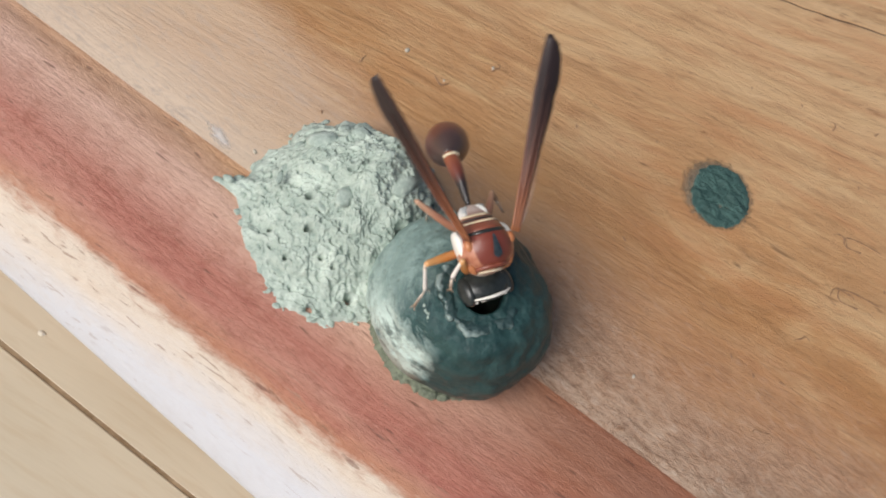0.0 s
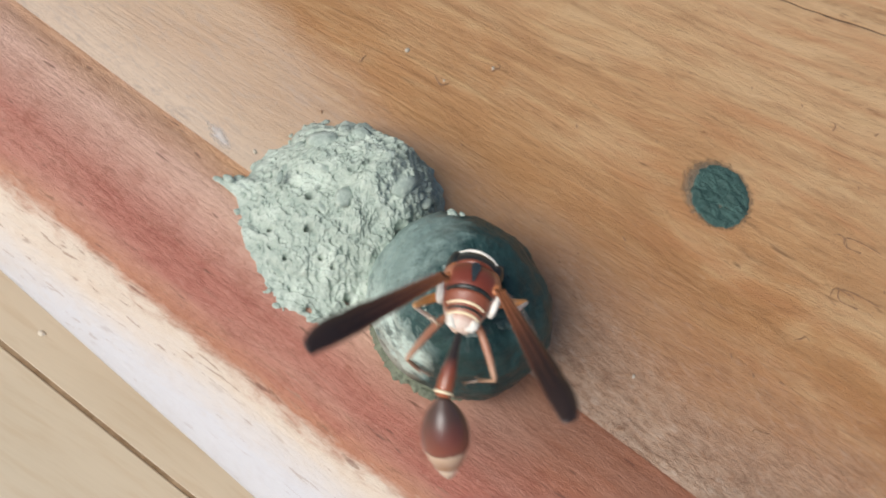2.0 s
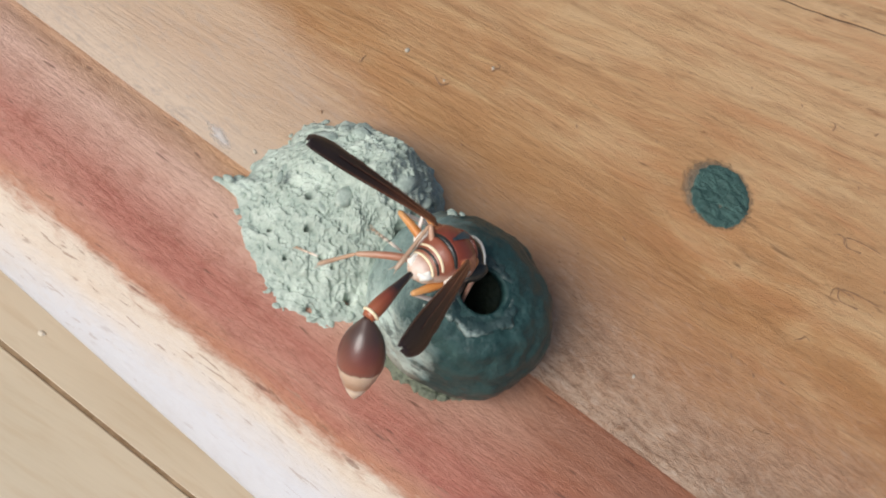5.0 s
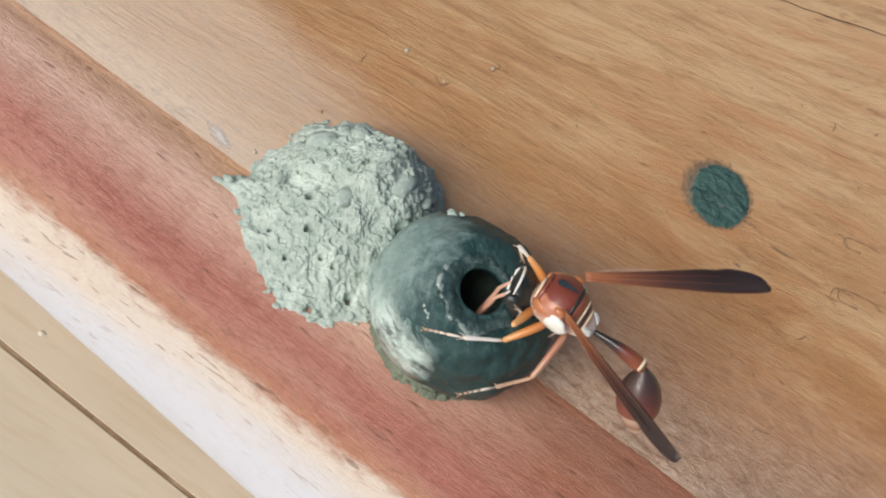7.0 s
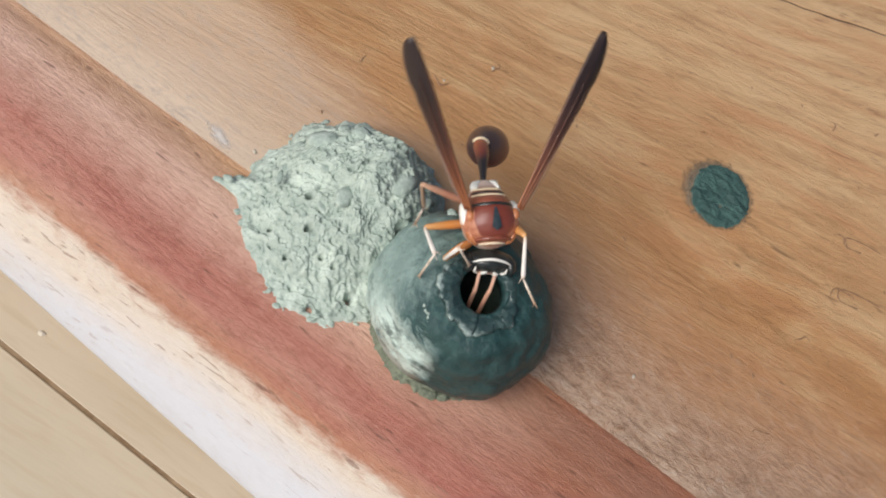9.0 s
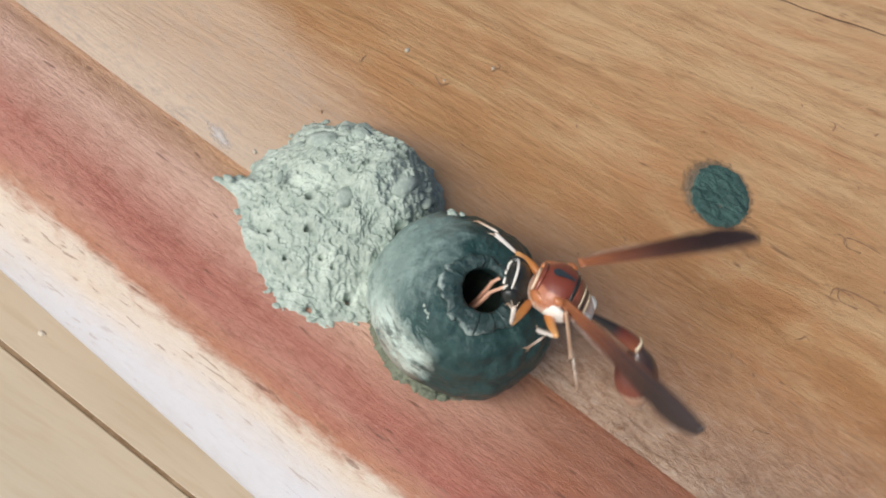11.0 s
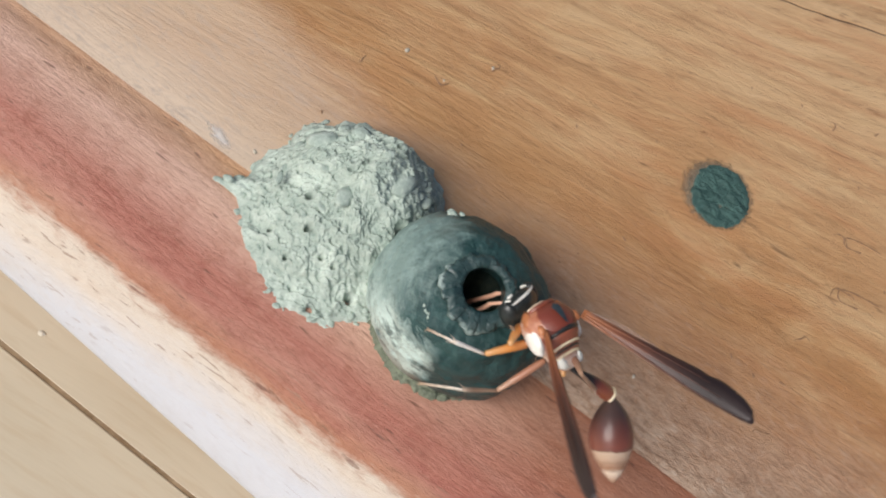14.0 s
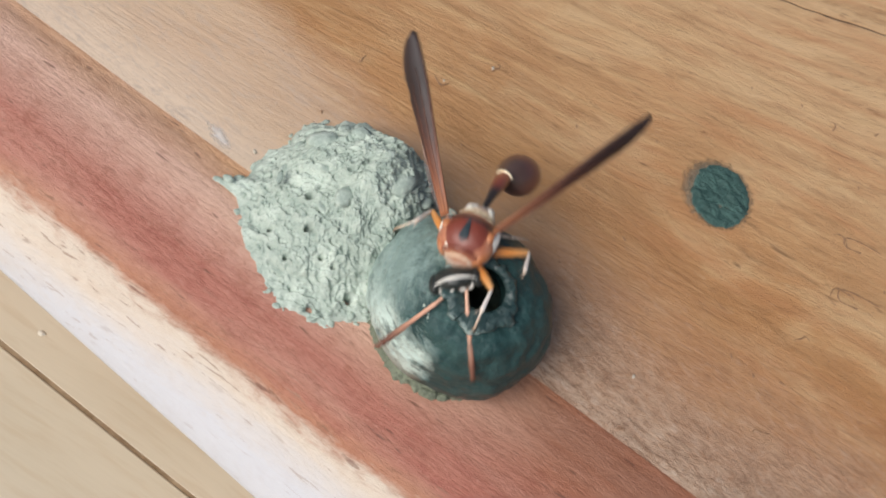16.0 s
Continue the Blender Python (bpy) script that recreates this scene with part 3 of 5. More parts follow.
def collar_lump(k, n):
    """A stretch of the fresh clay lip round the mouth: hinged at the rim, it reaches outwards along +x."""
    bm = bmesh.new()
    mid = 2 * math.pi * k / n
    rows_, cols = 9, 14
    top, low = [], []
    for i in range(rows_ + 1):
        f = i / rows_
        ra, rb = [], []
        for j in range(cols + 1):
            da = (j / cols - 0.5) * 2 * math.pi / n * 1.35
            th = mid + da
            c, s = math.cos(th), math.sin(th)
            reach = 1.48 + 0.55 * math.cos(th - 2 * math.pi * COLLAR_LOW / n) + 0.65 * fbm((c * 1.9, s * 1.9, 3), 3) + 0.20 * fbm((c * 6, s * 6, 8), 4)
            rr = HOLE_R + f * reach
            bump = 0.22 * fbm((rr * c * 0.8, rr * s * 0.8, 2), 4) + 0.07 * fbm((rr * c * 3, rr * s * 3, 6), 3)
            thick = 0.30 * (1 - 0.6 * f) + 0.05
            z = 0.42 * math.sin(f * 2.3) - 0.15 * f * f
            p = Vector((rr * math.cos(da) - HOLE_R, rr * math.sin(da), z))
            ra.append(bm.verts.new((p + Vector((0, 0, thick + bump))) * MM))
            rb.append(bm.verts.new((p + Vector((0, 0, -thick + 0.4 * bump))) * MM))
        top.append(ra), low.append(rb)
    for i in range(rows_):
        for j in range(cols):
            bm.faces.new((top[i][j], top[i + 1][j], top[i + 1][j + 1], top[i][j + 1]))
            bm.faces.new((low[i][j], low[i][j + 1], low[i + 1][j + 1], low[i + 1][j]))
        bm.faces.new((top[i][0], low[i][0], low[i + 1][0], top[i + 1][0]))
        bm.faces.new((top[i][cols], top[i + 1][cols], low[i + 1][cols], low[i][cols]))
    for j in range(cols):
        bm.faces.new((top[0][j], top[0][j + 1], low[0][j + 1], low[0][j]))
        bm.faces.new((top[rows_][j], low[rows_][j], low[rows_][j + 1], top[rows_][j + 1]))
    return bm


pot_nest = build_pot()
collar = [part("collar_lump", collar_lump(k, COLLAR_N), WET, pot_nest) for k in range(COLLAR_N)]


def collar_pose(k, open_):
    """Place of a lump of the collar: open_ 0, upright at the rim; 1, spread out flat."""
    th = 2 * math.pi * k / COLLAR_N
    rad = math.cos(th) * AX + math.sin(th) * AY
    tilt = radians(26 - 26 * open_)
    out = rad * math.cos(tilt) + AXIS * math.sin(tilt)
    up = AXIS * math.cos(tilt) - rad * math.sin(tilt)
    side = up.cross(out)
    base = polar(0.272, th, pot_radius(0.272)) + AXIS * (-1.10 + 1.20 * open_) + rad * (0.15 - 0.40 * open_)
    m = Matrix((out, side, up)).transposed().to_4x4()
    m.translation = base * MM
    return m


# pinholes and hollows in the mound: place, radius, depth
PITS = [(-2.8, -2.4, 0.42, 1.5), (-4.0, -5.8, 0.30, 1.0), (-1.0, -4.8, 0.36, 1.4), (-1.2, -7.4, 0.24, 1.0), (1.5, -5.9, 0.28, 1.1), (2.9, -5.9, 0.26, 1.1), (3.3, -9.3, 0.34, 0.8), (5.6, -6.5, 0.42, 1.2), (5.9, -0.4, 0.6, 1.3), (-2.6, 7.5, 0.5, 0.8), (1.3, 5.4, 0.32, 0.8)]


def build_old_nest():
    old = tagged(new("clay_mound"), "rough dry grey-green clay mound of old sealed cells", "insect nest")
    cx, cy = -10.0, 1.3
    old.location = (cx * MM, cy * MM, 0)
    bm = bmesh.new()
    nr, nt = 150, 430
    loops = []

    def foot(th, f=1.0):
        """Reach of the mound's foot at the bearing th: bulged where two cells meet, with one thin tongue of clay."""
        d = math.degrees(th) % 360
        return 10.4 + 1.3 * math.cos(th - radians(72)) + 1.6 * math.exp(-((d - 285) / 35) ** 2) - 0.6 * math.exp(-((d - 165) / 25) ** 2) + 0.6 * math.exp(-((d - 42) / 32) ** 2) + 2.5 * f ** 8 * math.exp(-((d - 199) / 5) ** 2)

    def height(x, y, rr):
        down = 0.92 * max(0.0, min(1.0, 0.42 - 0.80 * y / (math.hypot(x, y) + 0.6)))     # a thin skirt runs out over the moulding
        h = 9.45 * ((1 - down) * max(0.0, 1 - rr ** 2.0) ** 1.02 + down * max(0.0, 1 - rr) ** 1.40 * (1 + 0.55 * rr))
        h += 2.2 * math.exp(-((x - 2.2) ** 2 + (y - 4.0) ** 2) / 26) * min(1, (1 - rr) * 4)
        h += 2.2 * math.exp(-((x - 6.8) ** 2 + (y + 0.5) ** 2) / 14) * min(1, (1 - rr) * 4)
        q = Vector((x, y, 0))
        h *= 1 + 0.10 * fbm(q * 0.22)
        rough = 0.62 * min(1.0, (1 - rr) * 6 + 0.12)
        h += rough * (0.30 * fbm(Vector((q.x * 0.45 + 4, q.y * 0.8, 4)), 4) + 0.10 * (noise.turbulence(q * 1.1, 4, True) - 0.6))
        # torn flakes in overlapping layers
        d = noise.voronoi(Vector((q.x * 0.62 + q.y * 0.22, q.y * 0.95 - q.x * 0.13, 2.0)) + 0.45 * Vector((fbm(q * 0.9), fbm(q * 0.9 + Vector((5, 5, 5))), 0)))[0]
        h += rough * 0.14 * max(0.0, min(1.0, (d[1] - d[0]) * 3.0)) * (0.5 + 0.5 * noise.cell(q * 0.7))
        for k, freq, step in ((3, 0.30, 0.40), (7, 0.62, 0.30), (11, 1.25, 0.18), (17, 2.4, 0.09)):
            v = 2.6 * fbm(Vector((q.x * freq * 0.8 + q.y * freq * 0.3, q.y * freq * 1.25 - q.x * freq * 0.2, k)), 3) + 9.0
            part_ = v - math.floor(v)
            h += rough * step * (math.floor(v) - 9 + min(1.0, part_ * 7.0) - 0.5 * part_)
        # rays of smeared clay down the skirt
        th = math.atan2(y, x)
        h += 0.16 * down * min(1.0, rr * 1.6) * rough * fbm((math.cos(th) * 9, math.sin(th) * 9, rr * 2.5), 4)
        h -= rough * 2.6 * max(0, noise.noise(Vector((q.x * 1.5 + 3.1, q.y * 2.1, 5.5))) - 0.52)
        for px, py, pr, deep in PITS:
            e = math.hypot((x - px) / pr, (y - py) / (pr * 0.8)) / 1.02
            if e < 1.6:
                h -= 1.5 * deep * max(0.0, 1 - (e / 1.25) ** 3) - 0.10 * math.exp(-((e - 1.3) / 0.2) ** 2)
        return h

    for i in range(nr + 1):
        f = i / nr
        row = []
        for k in range(nt):
            th = 2 * math.pi * k / nt
            c, s = math.cos(th), math.sin(th)
            rim = f ** 6
            edge = 1 + rim * (0.03 * fbm((c * 2.2, s * 2.2, 5), 3) + 0.085 * fbm((c * 3.6, s * 3.6, 1), 6))
            rx = ry = foot(th, f) * edge * f
            x, y = rx * c, ry * s
            z = height(x, y, f)
            wy = y + cy
            base = 0.0 if wy > 0 else moulding_z(max(wy, -20))
            row.append(bm.verts.new(Vector((x, y, max(base - 0.3, base + z if f < 1 else base - 0.3))) * MM))
        loops.append(row)
    for a, b in zip(loops, loops[1:]):
        for k in range(nt):
            bm.faces.new((a[k], a[(k + 1) % nt], b[(k + 1) % nt], b[k]))
    part("body", bm, OLD, old)
    # stuck-on pellets and flakes of clay
    rnd = random.Random(5)
    spots = [(-2.8, 7.2, 1.1), (3.46, 2.33, 1.3), (-5.0, 2.8, 1.2), (-2.5, 5.2, 0.8), (5.8, 3.6, 0.8), (0.0, -1.7, 0.9)] + [(rnd.uniform(-7, 6), rnd.uniform(-6, 6.5), rnd.uniform(0.28, 0.6)) for _ in range(20)]
    fringe = [(foot(a) * math.cos(a) * q, foot(a) * math.sin(a) * q, rnd.uniform(0.15, 0.42)) for a, q in ((radians(rnd.uniform(120, 330)), rnd.uniform(0.9, 1.02)) for k in range(40))]
    fringe += [(-11.3, -3.9, 0.4), (-10.5, -3.5, 0.6)]
    for n_, (x, y, r) in enumerate(spots + fringe):
        rr = min(1.0, math.hypot(x, y) / foot(math.atan2(y, x)))
        pb = bmesh.new()
        bmesh.ops.create_icosphere(pb, subdivisions=2, radius=1)
        sx, sy, sz = r * rnd.uniform(0.9, 1.7), r * rnd.uniform(0.6, 1.0), r * rnd.uniform(0.3, 0.5) * (1.7 if n_ < 6 else 1)
        if n_ < 6:
            sx, sy, sz = r * 1.25, r * 0.95, r * 0.6
        for v in pb.verts:
            w = v.co * (1 + 0.32 * fbm(v.co * 1.6 + Vector((x, y, 0)), 3))
            v.co = Vector((w.x * sx, w.y * sy, w.z * sz)) * MM
        wy = y + cy
        z = height(x, y, rr) + (0 if wy > 0 else moulding_z(max(wy, -20)))
        ob = part("pellet", pb, OLD, old)
        ob.matrix_basis = pose(x * MM, y * MM, (z + 0.02) * MM, rnd.uniform(-14, 14), rnd.uniform(-14, 14), rnd.uniform(0, 180))
    return old


build_old_nest()


def build_smear():
    """The round dark foot of a removed cell on the board."""
    ob = tagged(new("clay_smear"), "round dark green clay smear dried on the board", "clay spot")
    ob.location = (21.2 * MM, 32.15 * MM, 0)
    bm = bmesh.new()
    nr, nt = 26, 200
    loops = []
    for i in range(nr + 1):
        f = i / nr
        row = []
        for k in range(nt):
            th = 2 * math.pi * k / nt
            c, s = math.cos(th), math.sin(th)
            r = 3.72 * f * (1 + 0.06 * math.cos(2 * (th - 1.8)) + 0.04 * fbm((c * 2, s * 2, 2), 3) + 0.055 * f * fbm((c * 7, s * 7, 3), 5))
            h = 0.06 + 0.30 * max(0, 1 - f ** 6) * (0.55 + 0.9 * fbm((r * c * 0.55, r * s * 1.3, 4), 4)) if f < 1 else -0.05
            row.append(bm.verts.new((r * c * MM, r * s * MM, max(0.015 if f < 1 else -0.05, h) * MM)))
        loops.append(row)
    for a, b in zip(loops, loops[1:]):
        for k in range(nt):
            bm.faces.new((a[k], a[(k + 1) % nt], b[(k + 1) % nt], b[k]))
    part("crust", bm, DOT, ob)
    # a thin fuzzy film of clay dust round the crust
    m = Mat("clay_film", 0.8)
    v = m.coords((1000, 1000, 1000))
    x, y, z = m.xyz(v)
    d = m.math("SQRT", m.math("ADD", m.math("MULTIPLY", x, x), m.math("MULTIPLY", y, y)))
    d = m.math("MULTIPLY_ADD", m.math("SUBTRACT", m.noise(v, 1.6, 5, 0.75), 0.5), 2.6, d)
    d = m.math("MULTIPLY_ADD", x, 0.10, d)
    m.put(m.b.inputs["Alpha"], m.ramp(m.math("DIVIDE", d, 6.0), [(0.56, 0.50), (0.74, 0.0)]))
    film = m.done(m.ramp(m.noise(v, 2.0, 4), [(0.35, (0.15, 0.14, 0.10)), (0.65, (0.36, 0.29, 0.21))]))
    fb = bmesh.new()
    bmesh.ops.create_cone(fb, cap_ends=True, segments=64, radius1=5.4 * MM, radius2=5.4 * MM, depth=0.02 * MM)
    part("dust_film", fb, film, ob, "faint grey-green dust film").location = (0, 0, 0.016 * MM)
    return ob


build_smear()

def build_crumbs():
    """Loose crumbs of clay round the nests."""
    rnd = random.Random(11)
    spots = [(23.0, 7.4), (-15.7, 22.9), (-7.3, 27.7), (-10.6, 22.6), (-20.6, 2.4)]
    for x, y in spots:
        bm = bmesh.new()
        bmesh.ops.create_icosphere(bm, subdivisions=2, radius=1)
        r = rnd.uniform(0.09, 0.24)
        for v in bm.verts:
            w = v.co * (1 + 0.4 * fbm(v.co * 1.5 + Vector((x, y, 0)), 3))
            v.co = Vector((w.x * r * 1.5, w.y * r, w.z * r * 0.6)) * MM
        ob = part("clay_crumb", bm, CRUMB)
        ob.matrix_basis = pose(x * MM, y * MM, r * 0.4 * MM, 0, 0, rnd.uniform(0, 180))
        tagged(ob, "tiny dry pale clay crumb lying on the board", "crumb", "crumbs round the nests")


def build_fibres():
    """Curled splinters and dents in the varnish."""
    dark = Mat("dark_splinter", 0.6).done((0.25, 0.14, 0.075))
    rnd = random.Random(21)
    marks = [(36.6, 23.3, 1.1, 170, 60), (37.4, 11.0, 1.3, 190, 40), (36.8, 17.2, 1.6, 40, 85), (35.5, 37.4, 2.0, 120, 20), (28.5, 50.3, 1.0, 120, 330), (33.4, 53.3, 0.9, 80, 300), (38.3, 31.3, 1.6, 200, 40), (-18.7, 18.6, 0.9, 130, 300), (-10.8, 22.3, 0.9, 200, 200), (-7.1, 27.8, 0.8, 200, 260), (14.8, 20.0, 0.6, 90, 30), (10.4, 13.0, 0.5, 60, 80)]
    marks += [(rnd.uniform(-20, 45), rnd.uniform(6, 55), rnd.uniform(0.4, 1.2), rnd.uniform(5, 60), rnd.uniform(0, 30)) for _ in range(26)]
    for x, y, long_, wide_ in ((35.8, 37.4, 4.6, 0.9), (37.9, 30.9, 5.2, 1.1)):
        pts = smooth([Vector((long_, wide_ * 0.9, 0)) * MM, Vector((long_ * 0.45, wide_, 0)) * MM, Vector((0.3, wide_ * 0.7, 0)) * MM, Vector((0, 0, 0)), Vector((0.5, -wide_ * 0.6, 0)) * MM, Vector((long_ * 0.5, -wide_ * 0.5, 0)) * MM], 6)
        ob = part("splinter", tube(pts, [0.11 * MM * (0.4 + 0.6 * abs(math.sin(i * 0.7))) for i in range(len(pts))], 6), dark)
        ob.matrix_basis = pose(x * MM, y * MM, 0.015 * MM, 0, 0, 11)
        tagged(ob, "thin dark loop of raised grain in the varnished board", "splinter", "splinters in the board")
    for x, y, r, sweep, turn in marks:
        pts = [Vector((r * math.cos(a), r * math.sin(a) * (0.8 + 0.2 * math.cos(3 * a + x)), 0)) * MM for a in (radians(sweep * 0.75) * i / 10 for i in range(11))]
        c = sum(pts, Vector()) / 11
        ob = part("splinter", tube([p - c for p in pts], [0.12 * MM * (0.25 + math.sin(math.pi * i / 10) * (0.6 + 0.4 * math.sin(i * 2.3 + x))) for i in range(11)], 6), dark)
        ob.matrix_basis = pose(x * MM, y * MM, 0.02 * MM, 0, 0, turn)
        tagged(ob, "thin dark curled splinter in the varnished board", "splinter", "splinters in the board")


def build_glint():
    """A glint of the varnish beside the moulding, painted as a thin whitish film."""
    m = Mat("glint_film", 0.7)
    v = m.coords((1000, 1000, 1000))
    x, y, z = m.xyz(v)
    d = m.math("SQRT", m.math("ADD", m.math("MULTIPLY", m.math("POWER", m.math("ABSOLUTE", x), 2.0), 0.16), m.math("POWER", m.math("ABSOLUTE", y), 2.0)))
    d = m.math("MULTIPLY_ADD", m.math("SUBTRACT", m.noise(m.coords((600, 1500, 1000)), 1.2, 5, 0.7), 0.5), 1.5, d)
    m.put(m.b.inputs["Alpha"], m.ramp(d, [(0.05, 0.62), (0.75, 0.0)]))
    film = m.done(m.ramp(m.noise(v, 1.5, 4), [(0.35, (0.72, 0.66, 0.60)), (0.65, (0.84, 0.80, 0.76))]))
    bm = bmesh.new()
    bmesh.ops.create_cone(bm, cap_ends=True, segments=48, radius1=1.0 * MM, radius2=1.0 * MM, depth=0.02 * MM)
    for v2 in bm.verts:
        v2.co.x *= 2.6
    ob = part("painted_glint", bm, film)
    ob.matrix_basis = pose(-24.2 * MM, 1.55 * MM, 0.016 * MM, 0, 0, -20)
    return tagged(ob, "faint whitish glint painted on the varnished board", "smudge")


build_crumbs()
build_fibres()
build_glint()


SPECK = chitin("pale_speck", (0.60, 0.55, 0.45), (0.70, 0.65, 0.55), 0.7)


def pale_grain(name, at, r, label, material, parent=None):
    bm = bmesh.new()
    bmesh.ops.create_icosphere(bm, subdivisions=3, radius=1)
    for v in bm.verts:
        w = v.co * (1 + 0.45 * fbm(v.co * 1.4 + Vector(at), 4))
        v.co = Vector((w.x * r * 1.3, w.y * r, w.z * r * 0.6)) * MM
    ob = part(name, bm, material, parent)
    ob.location = Vector(at) * MM
    if not parent:
        tagged(ob, label, "crumb", "crumbs round the nests")
    else:
        ob["label"] = label


pale_grain("clay_crumb", (-30.9, -17.2, -30.1), 0.32, "tiny pale speck lying on the floor board", SPECK)
pale_grain("clay_pellet", Vector((-0.60, 0.57, 0.56)) * 8.85, 0.42, "small pale clay pellet stuck on the pot", OLD, pot_nest)
pale_grain("clay_pellet", Vector((-0.52, 0.61, 0.60)) * 8.85, 0.22, "small pale clay pellet stuck on the pot", OLD, pot_nest)
scar = smooth([Vector((-0.30, -0.55, 0.78)) * 8.86 * MM, Vector((-0.24, -0.60, 0.76)) * 8.9 * MM, Vector((-0.21, -0.60, 0.772)) * 8.92 * MM, Vector((-0.17, -0.66, 0.73)) * 8.88 * MM], 6)
part("clay_scar", tube(scar, [0.13 * MM * (0.2 + abs(math.sin(0.9 * k + 0.4))) for k in range(len(scar))], 7), OLD, pot_nest, "pale dry scar on the pot")

# ---- the wasp; its own space: x forwards, y to its left, z up, millimetres ----
S = 0.85
WING = 16.6
ROOT = Vector((0.10, 2.15, 1.85))
NECK = Vector((3.45, 0, -1.22))
WAIST = Vector((-3.25, 0, -0.60))
STALK = 6.2 * S
# hip, then the lengths of thigh, shin and foot
HIPS = [(Vector((2.5, 1.7, -1.5)) * S, 3.2, 2.7, 2.4), (Vector((0.5, 1.9, -1.6)) * S, 4.1, 3.9, 3.3), (Vector((-1.7, 1.5, -1.6)) * S, 4.9, 4.7, 4.0)]
K = S * MM

wasp = tagged(new("wasp"), "slender red-brown potter wasp with dark folded wings", "wasp")
wasp.location = (0.002, 0.0015, 0.0164)


def build_thorax():
    stops = [(0.0, (0.66, 0.54, 0.48)), (0.14, (0.72, 0.57, 0.49)), (0.22, (0.40, 0.19, 0.12)), (0.28, (0.26, 0.08, 0.045)), (0.44, (0.26, 0.075, 0.04)), (0.50, (0.20, 0.042, 0.024)), (0.86, (0.20, 0.045, 0.028)), (0.90, (0.40, 0.15, 0.075)), (0.97, (0.50, 0.25, 0.15))]
    m = Mat("thorax_shell", 0.36)
    v = m.coords((1000, 1000, 1000))
    x, y, z = m.xyz(v)
    n = m.noise(v, 1.6, 5, 0.6)
    pos = m.math("ADD", m.math("DIVIDE", m.math("ADD", x, 4.3 * S), 8.2 * S), m.math("MULTIPLY", m.math("SUBTRACT", n, 0.5), 0.05))
    col = m.ramp(pos, stops)
    # pale orange shoulders wrap round the red shield of the back
    ex, ey = m.math("DIVIDE", m.math("SUBTRACT", x, 0.95 * S), 2.2 * S), m.math("DIVIDE", y, 2.0 * S)
    oval = m.math("MULTIPLY_ADD", m.math("SUBTRACT", n, 0.5), 0.35, m.math("ADD", m.math("MULTIPLY", ex, ex), m.math("MULTIPLY", ey, ey)))
    collar_ = m.math("MULTIPLY", m.ramp(m.math("DIVIDE", oval, 2.0), [(0.50, 0.0), (0.58, 1.0)]), m.ramp(pos, [(0.50, 0.0), (0.54, 1.0)]))
    col = m.mix(collar_, col, m.ramp(n, [(0.35, (0.38, 0.12, 0.06)), (0.65, (0.54, 0.25, 0.15))]))
    flank = m.ramp(m.math("DIVIDE", m.math("ADD", z, 2.0), 4.0), [(0.30, 1.0), (0.58, 0.0)])
    col = m.mix(flank, col, m.ramp(n, [(0.35, (0.66, 0.40, 0.25)), (0.58, (0.78, 0.66, 0.56))]))
    m.b.inputs["Coat Weight"].default_value, m.b.inputs["Coat Roughness"].default_value = 0.25, 0.22
    shell = m.done(col, None, m.noise(v, 12.0, 3), 0.05, 0.7)
    prof = [(3.45, 0.55, 0.6, -0.75), (3.25, 1.25, 1.15, -0.65), (2.85, 1.95, 1.8, -0.4), (2.3, 2.62, 2.15, -0.2), (1.5, 2.95, 2.4, -0.02), (0.6, 2.92, 2.55, 0.02), (-0.2, 2.6, 2.5, 0.0),
            (-0.55, 2.42, 2.25, -0.03), (-0.9, 2.36, 2.24, -0.05), (-1.5, 2.15, 1.96, -0.24), (-1.9, 1.95, 1.70, -0.40), (-2.4, 1.75, 1.42, -0.56), (-2.9, 1.5, 1.18, -0.66), (-3.3, 1.15, 0.9, -0.70), (-3.65, 0.7, 0.6, -0.72), (-3.8, 0.35, 0.35, -0.72)]
    curve = smooth([(a, b, c) for a, b, c, d in prof], 3)
    offs = smooth([(a, d, 0) for a, b, c, d in prof], 3)
    bm = rings([((p.x * K, 0, o.y * K), p.y * K, p.z * K) for p, o in zip(curve, offs)], 32)
    th = part("thorax", bm, shell, wasp)

    def over(x0, a0, a1, r, name, mat, label, lift=1.0, n=18, ry=None, rz=None, zo=0.0):
        """A raised band over the back at x0, from angle a0 to a1."""
        pts = [((x0 + 0.12 * math.sin(math.pi * i / n)) * K, ry * lift * math.cos(radians(a0 + (a1 - a0) * i / n)) * K, (zo + rz * lift * math.sin(radians(a0 + (a1 - a0) * i / n))) * K) for i in range(n + 1)]
        rad = [r * K * (0.45 + 0.55 * math.sin(math.pi * (0.08 + 0.84 * i / n))) for i in range(n + 1)]
        part(name, tube(pts, rad, 8), mat, th, label)

    over(-0.50, 28, 152, 0.30, "groove_band", BLACK, "black band across the back", 0.99, 18, 2.42, 2.27, -0.03)
    over(-1.72, 30, 150, 0.18, "scutellum_band", YELLOW, "cream-yellow band", 1.0, 18, 2.05, 1.82, -0.32)
    over(-2.10, 25, 155, 0.16, "groove_band", BLACK, "thin black band", 0.985, 18, 1.9, 1.62, -0.47)
    over(-2.55, 25, 155, 0.17, "metanotum_band", YELLOW, "cream-yellow band", 1.0, 18, 1.70, 1.36, -0.59)
    over(2.80, 5, 175, 0.28, "pronotum_collar", RED, "red-brown front collar", 1.0, 18, 1.98, 1.85, -0.38)
    over(3.15, 15, 165, 0.16, "neck_band", CREAM, "cream line at the neck", 1.0, 18, 1.45, 1.35, -0.6)
